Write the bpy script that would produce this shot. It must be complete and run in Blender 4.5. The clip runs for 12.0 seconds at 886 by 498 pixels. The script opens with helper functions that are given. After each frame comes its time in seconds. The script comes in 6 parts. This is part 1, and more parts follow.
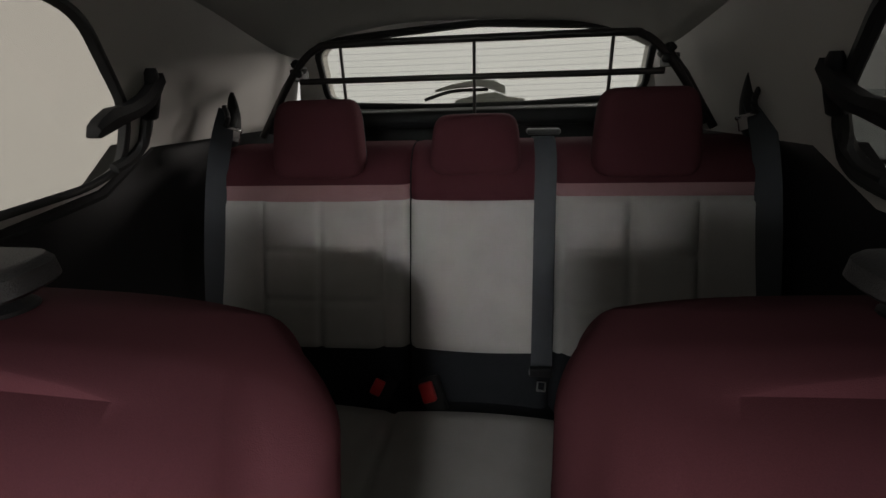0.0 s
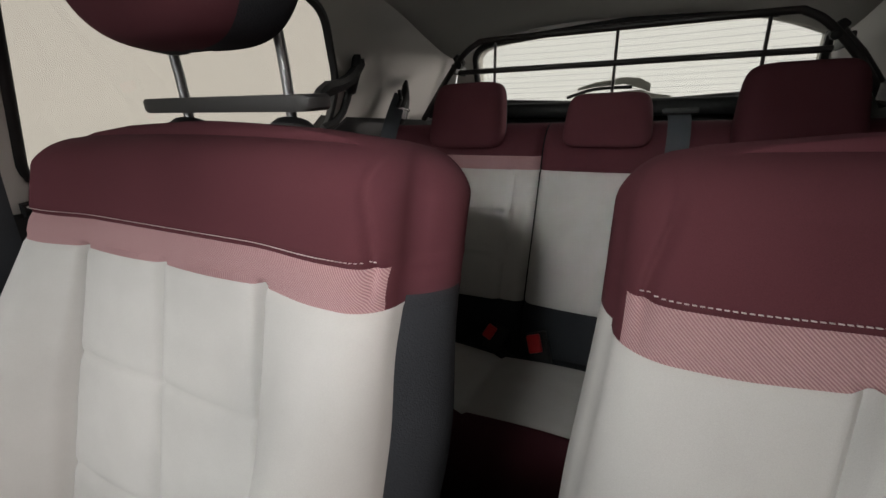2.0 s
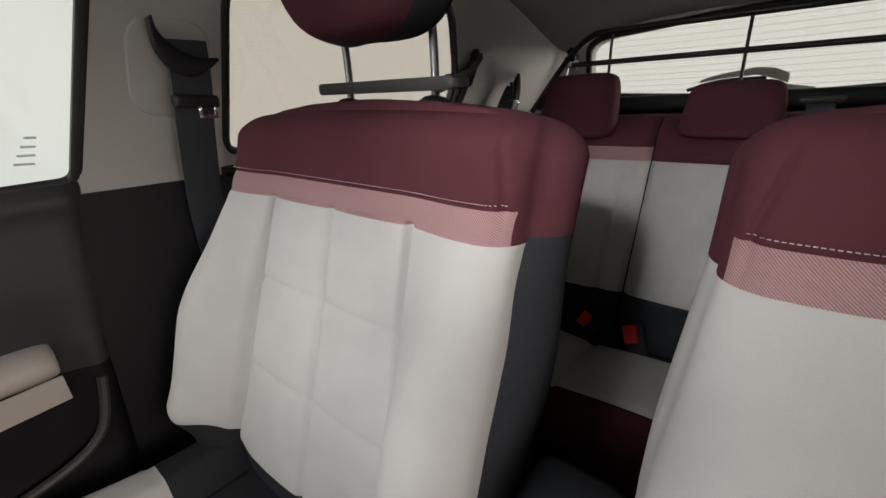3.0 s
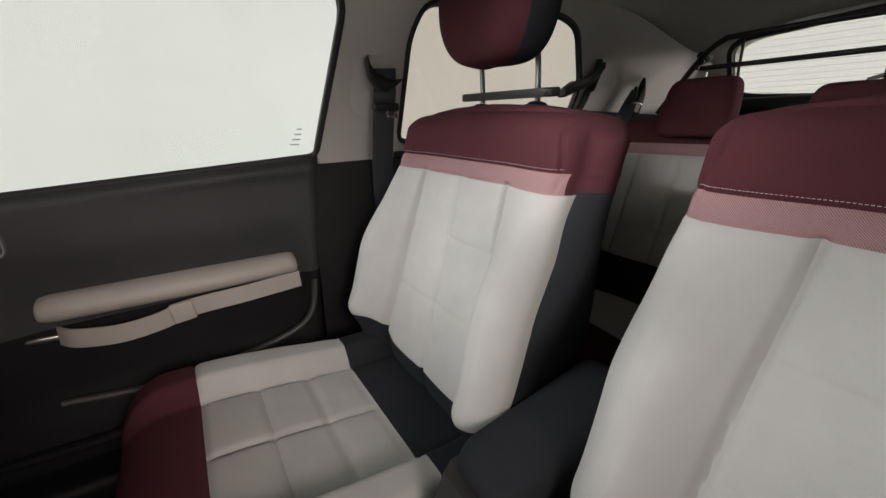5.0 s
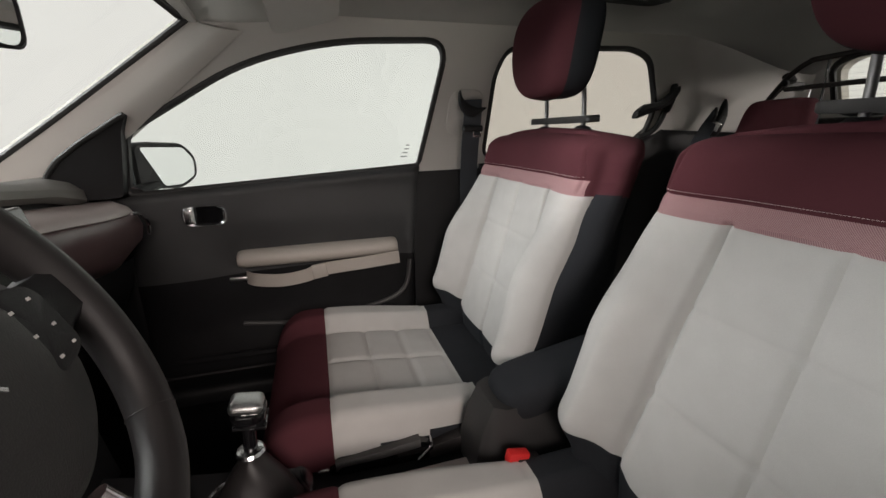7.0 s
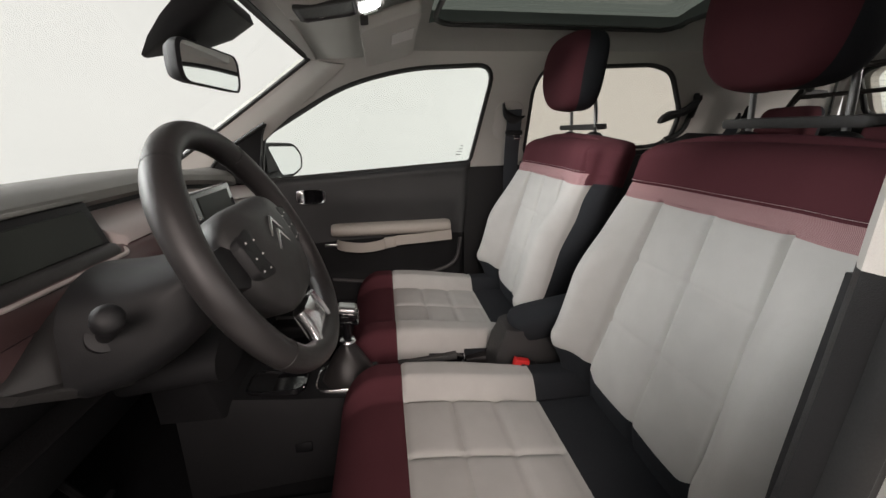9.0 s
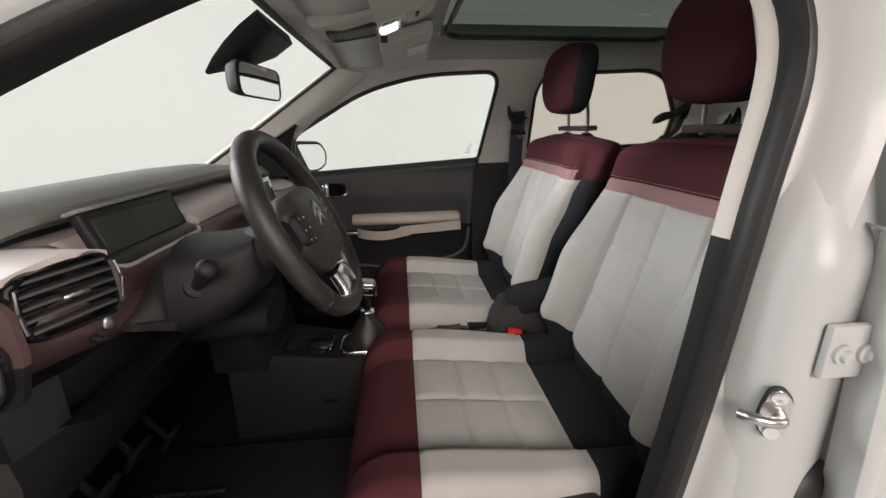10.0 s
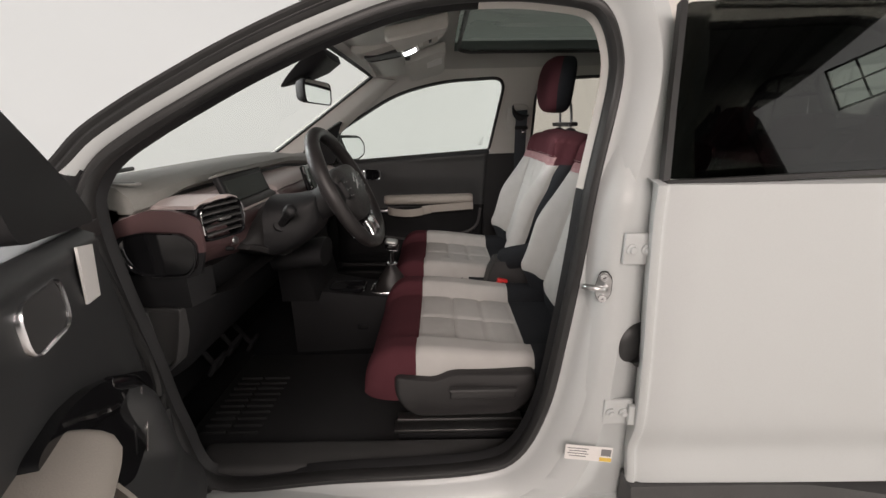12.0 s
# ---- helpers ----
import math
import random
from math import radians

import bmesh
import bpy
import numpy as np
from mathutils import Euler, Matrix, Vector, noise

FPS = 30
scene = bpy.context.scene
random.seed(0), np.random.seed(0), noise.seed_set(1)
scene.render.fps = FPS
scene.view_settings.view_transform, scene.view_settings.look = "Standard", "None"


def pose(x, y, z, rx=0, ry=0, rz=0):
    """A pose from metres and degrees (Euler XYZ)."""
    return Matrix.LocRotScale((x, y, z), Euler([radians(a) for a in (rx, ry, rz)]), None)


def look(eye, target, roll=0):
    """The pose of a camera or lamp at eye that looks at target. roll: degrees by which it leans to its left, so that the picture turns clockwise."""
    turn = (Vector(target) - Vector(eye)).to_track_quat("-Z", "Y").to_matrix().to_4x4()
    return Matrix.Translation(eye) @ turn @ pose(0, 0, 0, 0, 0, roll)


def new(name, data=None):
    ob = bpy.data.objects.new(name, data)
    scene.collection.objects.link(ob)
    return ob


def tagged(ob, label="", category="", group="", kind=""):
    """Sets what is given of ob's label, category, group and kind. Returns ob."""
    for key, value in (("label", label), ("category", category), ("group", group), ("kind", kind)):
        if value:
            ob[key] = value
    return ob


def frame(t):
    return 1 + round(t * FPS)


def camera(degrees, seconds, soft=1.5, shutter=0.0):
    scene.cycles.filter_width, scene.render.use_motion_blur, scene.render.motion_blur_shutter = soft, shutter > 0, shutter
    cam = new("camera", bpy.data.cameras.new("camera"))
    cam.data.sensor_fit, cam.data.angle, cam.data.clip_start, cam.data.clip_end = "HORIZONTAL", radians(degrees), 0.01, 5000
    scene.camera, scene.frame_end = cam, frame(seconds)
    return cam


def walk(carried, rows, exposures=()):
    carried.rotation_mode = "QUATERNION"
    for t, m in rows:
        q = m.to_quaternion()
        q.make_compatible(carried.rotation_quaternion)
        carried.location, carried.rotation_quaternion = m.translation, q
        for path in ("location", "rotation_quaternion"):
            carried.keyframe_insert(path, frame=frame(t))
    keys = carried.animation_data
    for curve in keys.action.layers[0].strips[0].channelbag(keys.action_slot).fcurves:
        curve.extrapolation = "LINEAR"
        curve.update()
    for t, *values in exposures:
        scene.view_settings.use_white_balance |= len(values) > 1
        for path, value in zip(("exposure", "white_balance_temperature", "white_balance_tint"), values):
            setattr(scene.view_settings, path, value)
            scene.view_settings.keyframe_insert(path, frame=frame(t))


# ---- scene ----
cam = camera(94.9, 12.0)
PATH = [
    (0, (0.053, -0.101, 1.201), (-0.135, 1.742, 0.446), -1.0),
    (0.5, (0.061, -0.145, 1.167), (-0.222, 1.709, 0.470), -0.8),
    (1, (0.065, -0.191, 1.138), (-0.370, 1.640, 0.465), -0.8),
    (1.5, (0.087, -0.229, 1.114), (-0.516, 1.563, 0.463), -0.6),
    (2, (0.104, -0.268, 1.097), (-0.692, 1.452, 0.457), -0.4),
    (2.5, (0.102, -0.309, 1.089), (-0.891, 1.306, 0.452), -0.2),
    (3, (0.119, -0.356, 1.073), (-1.050, 1.136, 0.434), -0.2),
    (3.5, (0.167, -0.395, 1.060), (-1.143, 0.972, 0.417), -0.2),
    (5.5, (0.426, -0.523, 1.068), (-1.256, 0.377, 0.469), -0.6),
    (6, (0.501, -0.534, 1.070), (-1.245, 0.253, 0.490), -0.6),
    (6.5, (0.569, -0.544, 1.075), (-1.227, 0.132, 0.513), -0.4),
    (7, (0.636, -0.539, 1.078), (-1.202, 0.024, 0.529), -0.4),
    (9, (0.985, -0.568, 1.096), (-0.916, -0.297, 0.542), -0.4),
    (9.5, (1.074, -0.563, 1.099), (-0.830, -0.332, 0.533), -0.4),
    (10, (1.164, -0.564, 1.113), (-0.743, -0.371, 0.540), -0.4),
    (10.5, (1.257, -0.558, 1.118), (-0.651, -0.407, 0.538), -0.5),
    (11, (1.367, -0.549, 1.109), (-0.543, -0.442, 0.523), -0.5),
    (11.5, (1.478, -0.514, 1.117), (-0.431, -0.453, 0.524), -0.6),
    (12, (1.564, -0.482, 1.119), (-0.345, -0.469, 0.526), -0.6),
]
EXPOSURES = [(0.0, -0.20), (1.0, 0.08), (2.3, 0.33), (3.5, 0.28), (5.5, 0.33), (7.0, 0.31), (9.0, 0.43), (9.6, 0.43), (10.8, 0.22), (12.0, 0.14)]
walk(cam, [(t, look(eye, target, roll)) for t, eye, target, roll in PATH], EXPOSURES)

# ---- world and added fill lamps ----
world = bpy.data.worlds.new("studio_air")
scene.world = world
world.use_nodes = True
world.node_tree.nodes["Background"].inputs[0].default_value = (0.80, 0.80, 0.78, 1)
world.node_tree.nodes["Background"].inputs[1].default_value = 0.02


def area_lamp(name, eye, target, sx, sy, watts, colour=(1, 1, 1), spread=180):
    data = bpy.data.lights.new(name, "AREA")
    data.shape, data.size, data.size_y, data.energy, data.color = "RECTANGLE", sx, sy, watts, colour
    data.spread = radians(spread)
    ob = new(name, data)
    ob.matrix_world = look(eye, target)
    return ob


# unseen fill lamps, added outside the car to brighten the cabin and paint
area_lamp("front_fill_lamp", (-0.5, -4.1, 2.4), (0.0, 0.3, 0.80), 1.7, 1.5, 42, (0.985, 0.985, 0.98), 110)
area_lamp("side_fill_lamp", (3.4, -0.40, 2.15), (0.3, -0.5, 0.7), 2.0, 1.1, 74, (1.0, 0.87, 0.81))
area_lamp("low_fill_lamp", (2.2, 3.8, 2.1), (1.1, -0.8, 0.7), 1.2, 0.8, 70, (1.0, 0.91, 0.85))


# ---- materials ----
def material(name, colour, rough=0.6, metal=0.0, vary=0.12, scale=6.0, bump=0.0, grain=400.0, coat=0.0, second=None, spec=0.5, sheen=0.0):
    """Principled surface with variation at a coarse and a fine scale, and a fine relief."""
    m = bpy.data.materials.new(name)
    m.use_nodes = True
    nt = m.node_tree
    bsdf = nt.nodes["Principled BSDF"]
    bsdf.inputs["Roughness"].default_value = rough
    bsdf.inputs["Metallic"].default_value = metal
    bsdf.inputs["Coat Weight"].default_value = coat
    bsdf.inputs["Coat Roughness"].default_value = 0.08
    bsdf.inputs["Specular IOR Level"].default_value = spec
    bsdf.inputs["Sheen Weight"].default_value = sheen
    tc = nt.nodes.new("ShaderNodeTexCoord")
    big = nt.nodes.new("ShaderNodeTexNoise")
    big.inputs["Scale"].default_value = scale
    big.inputs["Detail"].default_value = 5
    fine = nt.nodes.new("ShaderNodeTexNoise")
    fine.inputs["Scale"].default_value = grain
    fine.inputs["Detail"].default_value = 2
    for node in (big, fine):
        nt.links.new(tc.outputs["Object"], node.inputs["Vector"])
    add = nt.nodes.new("ShaderNodeMath")
    add.operation = "ADD"
    nt.links.new(big.outputs["Fac"], add.inputs[0])
    nt.links.new(fine.outputs["Fac"], add.inputs[1])
    ramp = nt.nodes.new("ShaderNodeMapRange")
    ramp.inputs["From Min"].default_value, ramp.inputs["From Max"].default_value = 0.6, 1.4
    nt.links.new(add.outputs[0], ramp.inputs["Value"])
    mix = nt.nodes.new("ShaderNodeMix")
    mix.data_type = "RGBA"
    low = [c * (1 - vary) for c in colour]
    high = second or [min(1.0, c * (1 + vary)) for c in colour]
    mix.inputs["A"].default_value, mix.inputs["B"].default_value = (*low, 1), (*high, 1)
    nt.links.new(ramp.outputs["Result"], mix.inputs["Factor"])
    nt.links.new(mix.outputs["Result"], bsdf.inputs["Base Color"])
    if bump:
        b = nt.nodes.new("ShaderNodeBump")
        b.inputs["Strength"].default_value = bump
        b.inputs["Distance"].default_value = 0.0015
        nt.links.new(fine.outputs["Fac"], b.inputs["Height"])
        nt.links.new(b.outputs["Normal"], bsdf.inputs["Normal"])
    return m


def twill(name, dark, light, rough, pitch, turn):
    """Diagonal twill: pale ribs of the given pitch in metres over a darker ground."""
    m = material(name, dark, rough, 0, 0.10, 5.0, 0.0, 300, spec=0.1)
    nt = m.node_tree
    bsdf = nt.nodes["Principled BSDF"]
    old = bsdf.inputs["Base Color"].links[0].from_socket
    tc = nt.nodes.new("ShaderNodeTexCoord")
    turned = nt.nodes.new("ShaderNodeMapping")
    turned.inputs["Rotation"].default_value = (0.0, radians(turn), 0.0)
    nt.links.new(tc.outputs["Object"], turned.inputs["Vector"])
    w = nt.nodes.new("ShaderNodeTexWave")
    w.bands_direction = "X"
    w.inputs["Scale"].default_value = 0.314 / pitch
    w.inputs["Distortion"].default_value = 0.0
    w.inputs["Detail"].default_value = 1.0
    nt.links.new(turned.outputs["Vector"], w.inputs["Vector"])
    mix = nt.nodes.new("ShaderNodeMix")
    mix.data_type = "RGBA"
    nt.links.new(old, mix.inputs["A"])
    mix.inputs["B"].default_value = (*light, 1)
    nt.links.new(w.outputs["Fac"], mix.inputs["Factor"])
    nt.links.new(mix.outputs["Result"], bsdf.inputs["Base Color"])
    b = nt.nodes.new("ShaderNodeBump")
    b.inputs["Strength"].default_value = 0.5
    b.inputs["Distance"].default_value = 0.0008
    nt.links.new(w.outputs["Fac"], b.inputs["Height"])
    nt.links.new(b.outputs["Normal"], bsdf.inputs["Normal"])
    return m


def glass(name, tint, gloss=0.05, rough=0.0, graze=0.6):
    """A thin pane: mostly clear, tinted, with a mirror-like sheen that grows at grazing angles."""
    m = bpy.data.materials.new(name)
    m.use_nodes = True
    nt = m.node_tree
    nt.nodes.clear()
    out = nt.nodes.new("ShaderNodeOutputMaterial")
    clear = nt.nodes.new("ShaderNodeBsdfTransparent")
    clear.inputs[0].default_value = (*tint, 1)
    shine = nt.nodes.new("ShaderNodeBsdfGlossy")
    shine.inputs["Roughness"].default_value = rough
    facing = nt.nodes.new("ShaderNodeLayerWeight")
    facing.inputs["Blend"].default_value = 0.5
    power = nt.nodes.new("ShaderNodeMath")
    power.operation = "POWER"
    power.inputs[1].default_value = 5.0
    fres = nt.nodes.new("ShaderNodeMath")
    fres.operation = "MULTIPLY_ADD"
    fres.inputs[1].default_value, fres.inputs[2].default_value = graze, gloss
    nt.links.new(facing.outputs["Facing"], power.inputs[0])
    nt.links.new(power.outputs[0], fres.inputs[0])
    mix = nt.nodes.new("ShaderNodeMixShader")
    nt.links.new(fres.outputs[0], mix.inputs[0])
    nt.links.new(clear.outputs[0], mix.inputs[1])
    nt.links.new(shine.outputs[0], mix.inputs[2])
    nt.links.new(mix.outputs[0], out.inputs[0])
    return m


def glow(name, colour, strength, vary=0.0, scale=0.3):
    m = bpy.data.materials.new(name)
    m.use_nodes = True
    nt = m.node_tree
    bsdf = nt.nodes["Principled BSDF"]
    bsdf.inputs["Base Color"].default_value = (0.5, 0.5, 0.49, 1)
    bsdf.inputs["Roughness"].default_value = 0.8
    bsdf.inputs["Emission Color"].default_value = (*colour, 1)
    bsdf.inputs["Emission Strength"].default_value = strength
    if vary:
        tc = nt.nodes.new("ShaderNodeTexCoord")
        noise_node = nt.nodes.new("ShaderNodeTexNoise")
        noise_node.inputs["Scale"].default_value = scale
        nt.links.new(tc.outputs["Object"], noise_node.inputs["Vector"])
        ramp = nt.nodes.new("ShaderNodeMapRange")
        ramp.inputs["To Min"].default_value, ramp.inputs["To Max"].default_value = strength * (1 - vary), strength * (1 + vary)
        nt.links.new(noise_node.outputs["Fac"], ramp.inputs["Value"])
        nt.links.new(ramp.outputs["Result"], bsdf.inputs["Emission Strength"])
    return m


MAROON = material("maroon_cloth", (0.088, 0.029, 0.036), 0.95, 0, 0.12, 7.0, 0.16, 1500, spec=0.1)
PINK = twill("pink_twill", (0.285, 0.150, 0.160), (0.445, 0.29, 0.295), 0.9, 0.0016, 48.0)
BEIGE = material("pale_cloth", (0.50, 0.492, 0.474), 0.93, 0, 0.08, 18.0, 0.14, 1500, spec=0.1)
CHARCOAL = material("charcoal_cloth", (0.024, 0.026, 0.030), 0.92, 0, 0.2, 8.0, 0.35, 700, spec=0.2)
WEBBING = material("belt_webbing", (0.055, 0.062, 0.072), 0.55, 0, 0.15, 14.0, 0.3, 900, spec=0.4)
STITCH = material("pale_thread", (0.55, 0.48, 0.47), 0.8, 0, 0.1)
BLACK = material("black_grained_plastic", (0.010, 0.010, 0.011), 0.55, 0, 0.25, 9.0, 0.35, 900, spec=0.4)
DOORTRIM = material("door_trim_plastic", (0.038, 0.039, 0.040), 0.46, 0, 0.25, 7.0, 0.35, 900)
# matt black parts; also darkens the passenger door's lower trim as shade
MATTSHADE = material("matt_and_shaded_black", (0.011, 0.011, 0.012), 0.7, 0, 0.25, 9.0, 0.3, 900, spec=0.2)
GREY = material("grey_grained_plastic", (0.056, 0.055, 0.055), 0.5, 0, 0.2, 8.0, 0.35, 900)
COLUMN = material("column_grained_plastic", (0.030, 0.029, 0.029), 0.48, 0, 0.2, 8.0, 0.35, 900)
DASHTOP = material("dash_top_plastic", (0.24, 0.238, 0.222), 0.6, 0, 0.2, 6.0, 0.5, 700)
BROWN = material("plum_dash_plastic", (0.105, 0.062, 0.063), 0.32, 0, 0.15, 6.0, 0.3, 800)
MAUVE = material("mauve_dash_plastic", (0.52, 0.455, 0.44), 0.42, 0, 0.08, 6.0, 0.2, 800)
SAND = material("sand_leatherette", (0.42, 0.385, 0.345), 0.5, 0, 0.08, 7.0, 0.3, 600)
TRIM = material("pale_grey_trim", (0.66, 0.64, 0.605), 0.6, 0, 0.06, 5.0, 0.25, 900)
LINER = material("headliner_felt", (0.60, 0.59, 0.56), 0.95, 0, 0.07, 5.0, 0.4, 500, spec=0.15)
RUBBER = material("black_rubber", (0.022, 0.022, 0.022), 0.5, 0, 0.25, 15.0, 0.15, 500)
GLOSSBLACK = material("piano_black", (0.008, 0.008, 0.009), 0.08, 0, 0.1, coat=0.6)
LEATHER = material("black_leather", (0.020, 0.018, 0.018), 0.40, 0, 0.2, 12.0, 0.25, 1300)
CHROME = material("satin_chrome", (0.72, 0.72, 0.73), 0.22, 1.0, 0.05)
STEEL = material("brushed_steel", (0.55, 0.55, 0.55), 0.35, 1.0, 0.12, 30.0, 0.1, 300)
DARKSTEEL = material("dark_steel", (0.26, 0.26, 0.27), 0.28, 1.0, 0.12, 30.0, 0.1, 300)
TUBE = material("black_tube", (0.020, 0.016, 0.016), 0.42, 0, 0.15)
PAINT = material("white_car_paint", (0.50, 0.52, 0.518), 0.45, 0, 0.03, 2.0, coat=0.22)
RED = material("red_plastic", (0.72, 0.03, 0.03), 0.4, 0, 0.1)
CARPET = material("black_carpet", (0.012, 0.012, 0.013), 0.97, 0, 0.35, 14.0, 0.9, 350, spec=0.1)
MAT = material("rubber_mat", (0.020, 0.020, 0.021), 0.55, 0, 0.2, 10.0, 0.3, 500)
PAPER = material("white_label_paper", (0.74, 0.72, 0.70), 0.6, 0, 0.05)
FAINT = glass("etched_mark", (0.62, 0.64, 0.62), 0.02, 0.4)
INK = material("grey_print", (0.20, 0.20, 0.20), 0.7, 0, 0.1)
YELLOW = material("yellow_print", (0.75, 0.52, 0.10), 0.6, 0, 0.1)
LCD = material("grey_display", (0.030, 0.034, 0.030), 0.45, 0, 0.08, spec=0.2)
MIRROR = material("mirror_silver", (0.90, 0.91, 0.91), 0.02, 1.0, 0.0)
CLEAR = glass("clear_pane", (0.94, 0.97, 0.95), 0.03, 0.0, 0.12)
TINTED = glass("tinted_pane", (0.80, 0.78, 0.735))
PRIVACY = glass("privacy_pane", (0.27, 0.28, 0.27), 0.095)
ROOFGLASS = glass("roof_pane", (0.12, 0.14, 0.125))
REARGLASS = glass("rear_pane", (0.92, 0.93, 0.90))
LAMPGLOW = glow("dome_lamp_glow", (0.95, 0.95, 1.0), 5.0)
# emission stands in for the light falling on the studio wall
WALLGLOW = glow("glowing_studio_wall", (1.0, 0.97, 0.945), 0.43, 0.10, 0.35)
PANEGLOW = glow("lit_window_pane", (0.90, 1.0, 0.86), 1.2)
CURTAIN = material("dark_studio_curtain", (0.06, 0.06, 0.06), 0.9, 0, 0.2, 1.5)
FLOORMAT = material("studio_floor_paint", (0.72, 0.71, 0.69), 0.5, 0, 0.04, 0.8)
CEIL = material("dark_ceiling_sheet", (0.02, 0.02, 0.02), 0.7, 0, 0.2, 1.0)


# ---- mesh helpers ----
def thing(name, label="", category="", group="", kind="", at=(0, 0, 0)):
    ob = tagged(new(name), label, category, group, kind)
    ob.location = at
    return ob


def finish(me, mat, smooth=40):
    me.materials.append(mat)
    if smooth:
        me.polygons.foreach_set("use_smooth", [True] * len(me.polygons))
        me.set_sharp_from_angle(angle=radians(smooth))
    me.update()


# the tail of the car and what stands in it are settled by one small turn
REAR = Matrix.Translation((0.0235, 0.887, 1.094)) @ Euler((-0.0195, -0.0198, -0.0229)).to_matrix().to_4x4() @ Matrix.Translation((0, -0.9, -1.1))
SETTLE = [Matrix.Identity(4)]


def part(name, bm, mat, parent=None, label="", smooth=40):
    """Links a bmesh as one mesh object, in world coordinates, under a thing or a part."""
    bmesh.ops.transform(bm, matrix=SETTLE[-1], verts=bm.verts)
    bmesh.ops.recalc_face_normals(bm, faces=bm.faces)
    me = bpy.data.meshes.new(name)
    bm.to_mesh(me)
    bm.free()
    finish(me, mat, smooth)
    ob = new(name, me)
    if parent is not None:
        ob.parent = parent
        if parent.parent is None:
            ob.matrix_parent_inverse = Matrix.Translation(-Vector(parent.location))
    if label:
        ob["label"] = label
    return ob


def solo(name, bm, mat, label, category, kind="", group="", smooth=40):
    return tagged(part(name, bm, mat, None, "", smooth), label, category, group, kind)


def box(c, size, bevel=0.004, seg=2, m=None, taper=None):
    """A bevelled block round the centre c; m turns it about that centre; taper scales its top in x and y."""
    bm = bmesh.new()
    bmesh.ops.create_cube(bm, size=1)
    for v in bm.verts:
        k = taper if taper and v.co.z > 0 else (1, 1)
        v.co = Vector((v.co.x * size[0] * k[0], v.co.y * size[1] * k[1], v.co.z * size[2]))
    if bevel:
        bmesh.ops.bevel(bm, geom=list(bm.edges), offset=min(bevel, 0.49 * min(size)), segments=seg, profile=0.5, affect="EDGES")
    if m:
        bmesh.ops.transform(bm, matrix=m, verts=bm.verts)
    bmesh.ops.translate(bm, vec=Vector(c), verts=bm.verts)
    return bm


def join(*bms):
    out = bmesh.new()
    for b in bms:
        me = bpy.data.meshes.new("tmp")
        b.to_mesh(me)
        b.free()
        out.from_mesh(me)
        bpy.data.meshes.remove(me)
    return out


def loft(rings, closed=True, caps=True, loop=False):
    """Skins a row of equal rings of points."""
    bm = bmesh.new()
    vs = [[bm.verts.new(Vector(p)) for p in r] for r in rings]
    n = len(rings[0])
    rows = len(vs) if loop else len(vs) - 1
    for i in range(rows):
        a, b = vs[i], vs[(i + 1) % len(vs)]
        for j in range(n if closed else n - 1):
            k = (j + 1) % n
            bm.faces.new((a[j], a[k], b[k], b[j]))
    if caps and closed and not loop:
        bm.faces.new(vs[0][::-1])
        bm.faces.new(vs[-1])
    return bm


def smooth_line(points, per=6, closed=False):
    """Catmull-Rom curve through points."""
    p = [Vector(q) for q in points]
    n = len(p)
    out = []
    for i in range(n if closed else n - 1):
        if closed:
            a, b, c, d = p[(i - 1) % n], p[i], p[(i + 1) % n], p[(i + 2) % n]
        else:
            a, b, c, d = p[max(i - 1, 0)], p[i], p[i + 1], p[min(i + 2, n - 1)]
        for k in range(per):
            t = k / per
            out.append(0.5 * (2 * b + (c - a) * t + (2 * a - 5 * b + 4 * c - d) * t * t + (3 * b - a - 3 * c + d) * t ** 3))
    if not closed:
        out.append(p[-1])
    return out


def tube(points, r, seg=10, closed=False, flat=1.0, up=(0, 0, 1), profile=None):
    """A round, flattened or profiled bar along points. profile: (across, up) pairs in metres."""
    p = [Vector(q) for q in points]
    prof = profile or [(r * math.cos(2 * math.pi * k / seg), flat * r * math.sin(2 * math.pi * k / seg)) for k in range(seg)]
    rings = []
    n = len(p)
    for i in range(n):
        a, b = (p[(i - 1) % n], p[(i + 1) % n]) if closed else (p[max(i - 1, 0)], p[min(i + 1, n - 1)])
        d = (b - a).normalized()
        side = d.cross(Vector(up))
        if side.length < 1e-4:
            side = d.cross(Vector((1, 0, 0)))
        side.normalize()
        top = side.cross(d)
        rings.append([p[i] + side * x + top * y for x, y in prof])
    return loft(rings, True, not closed, closed)


def lathe(profile, centre, axis=(0, 0, 1), seg=24):
    """A turned body: (radius, height) pairs about an axis through centre."""
    q = Vector((0, 0, 1)).rotation_difference(Vector(axis)).to_matrix()
    rings = [[Vector(centre) + q @ Vector((max(r, 1e-4) * math.cos(2 * math.pi * k / seg), max(r, 1e-4) * math.sin(2 * math.pi * k / seg), h)) for k in range(seg)] for r, h in profile]
    return loft(rings)


def rounded(points, r, seg=5):
    """A 2D polygon with its corners rounded. r: one radius, or one for each corner."""
    out = []
    n = len(points)
    for i in range(n):
        a, b, c = (Vector(points[(i + k) % n]) for k in (-1, 0, 1))
        rr = r[i] if isinstance(r, (list, tuple)) else r
        da, dc = (a - b), (c - b)
        rr = min(rr, 0.45 * da.length, 0.45 * dc.length)
        s, e = b + da.normalized() * rr, b + dc.normalized() * rr
        for k in range(seg + 1):
            t = k / seg
            out.append((1 - t) ** 2 * s + 2 * t * (1 - t) * b + t * t * e)
    return out


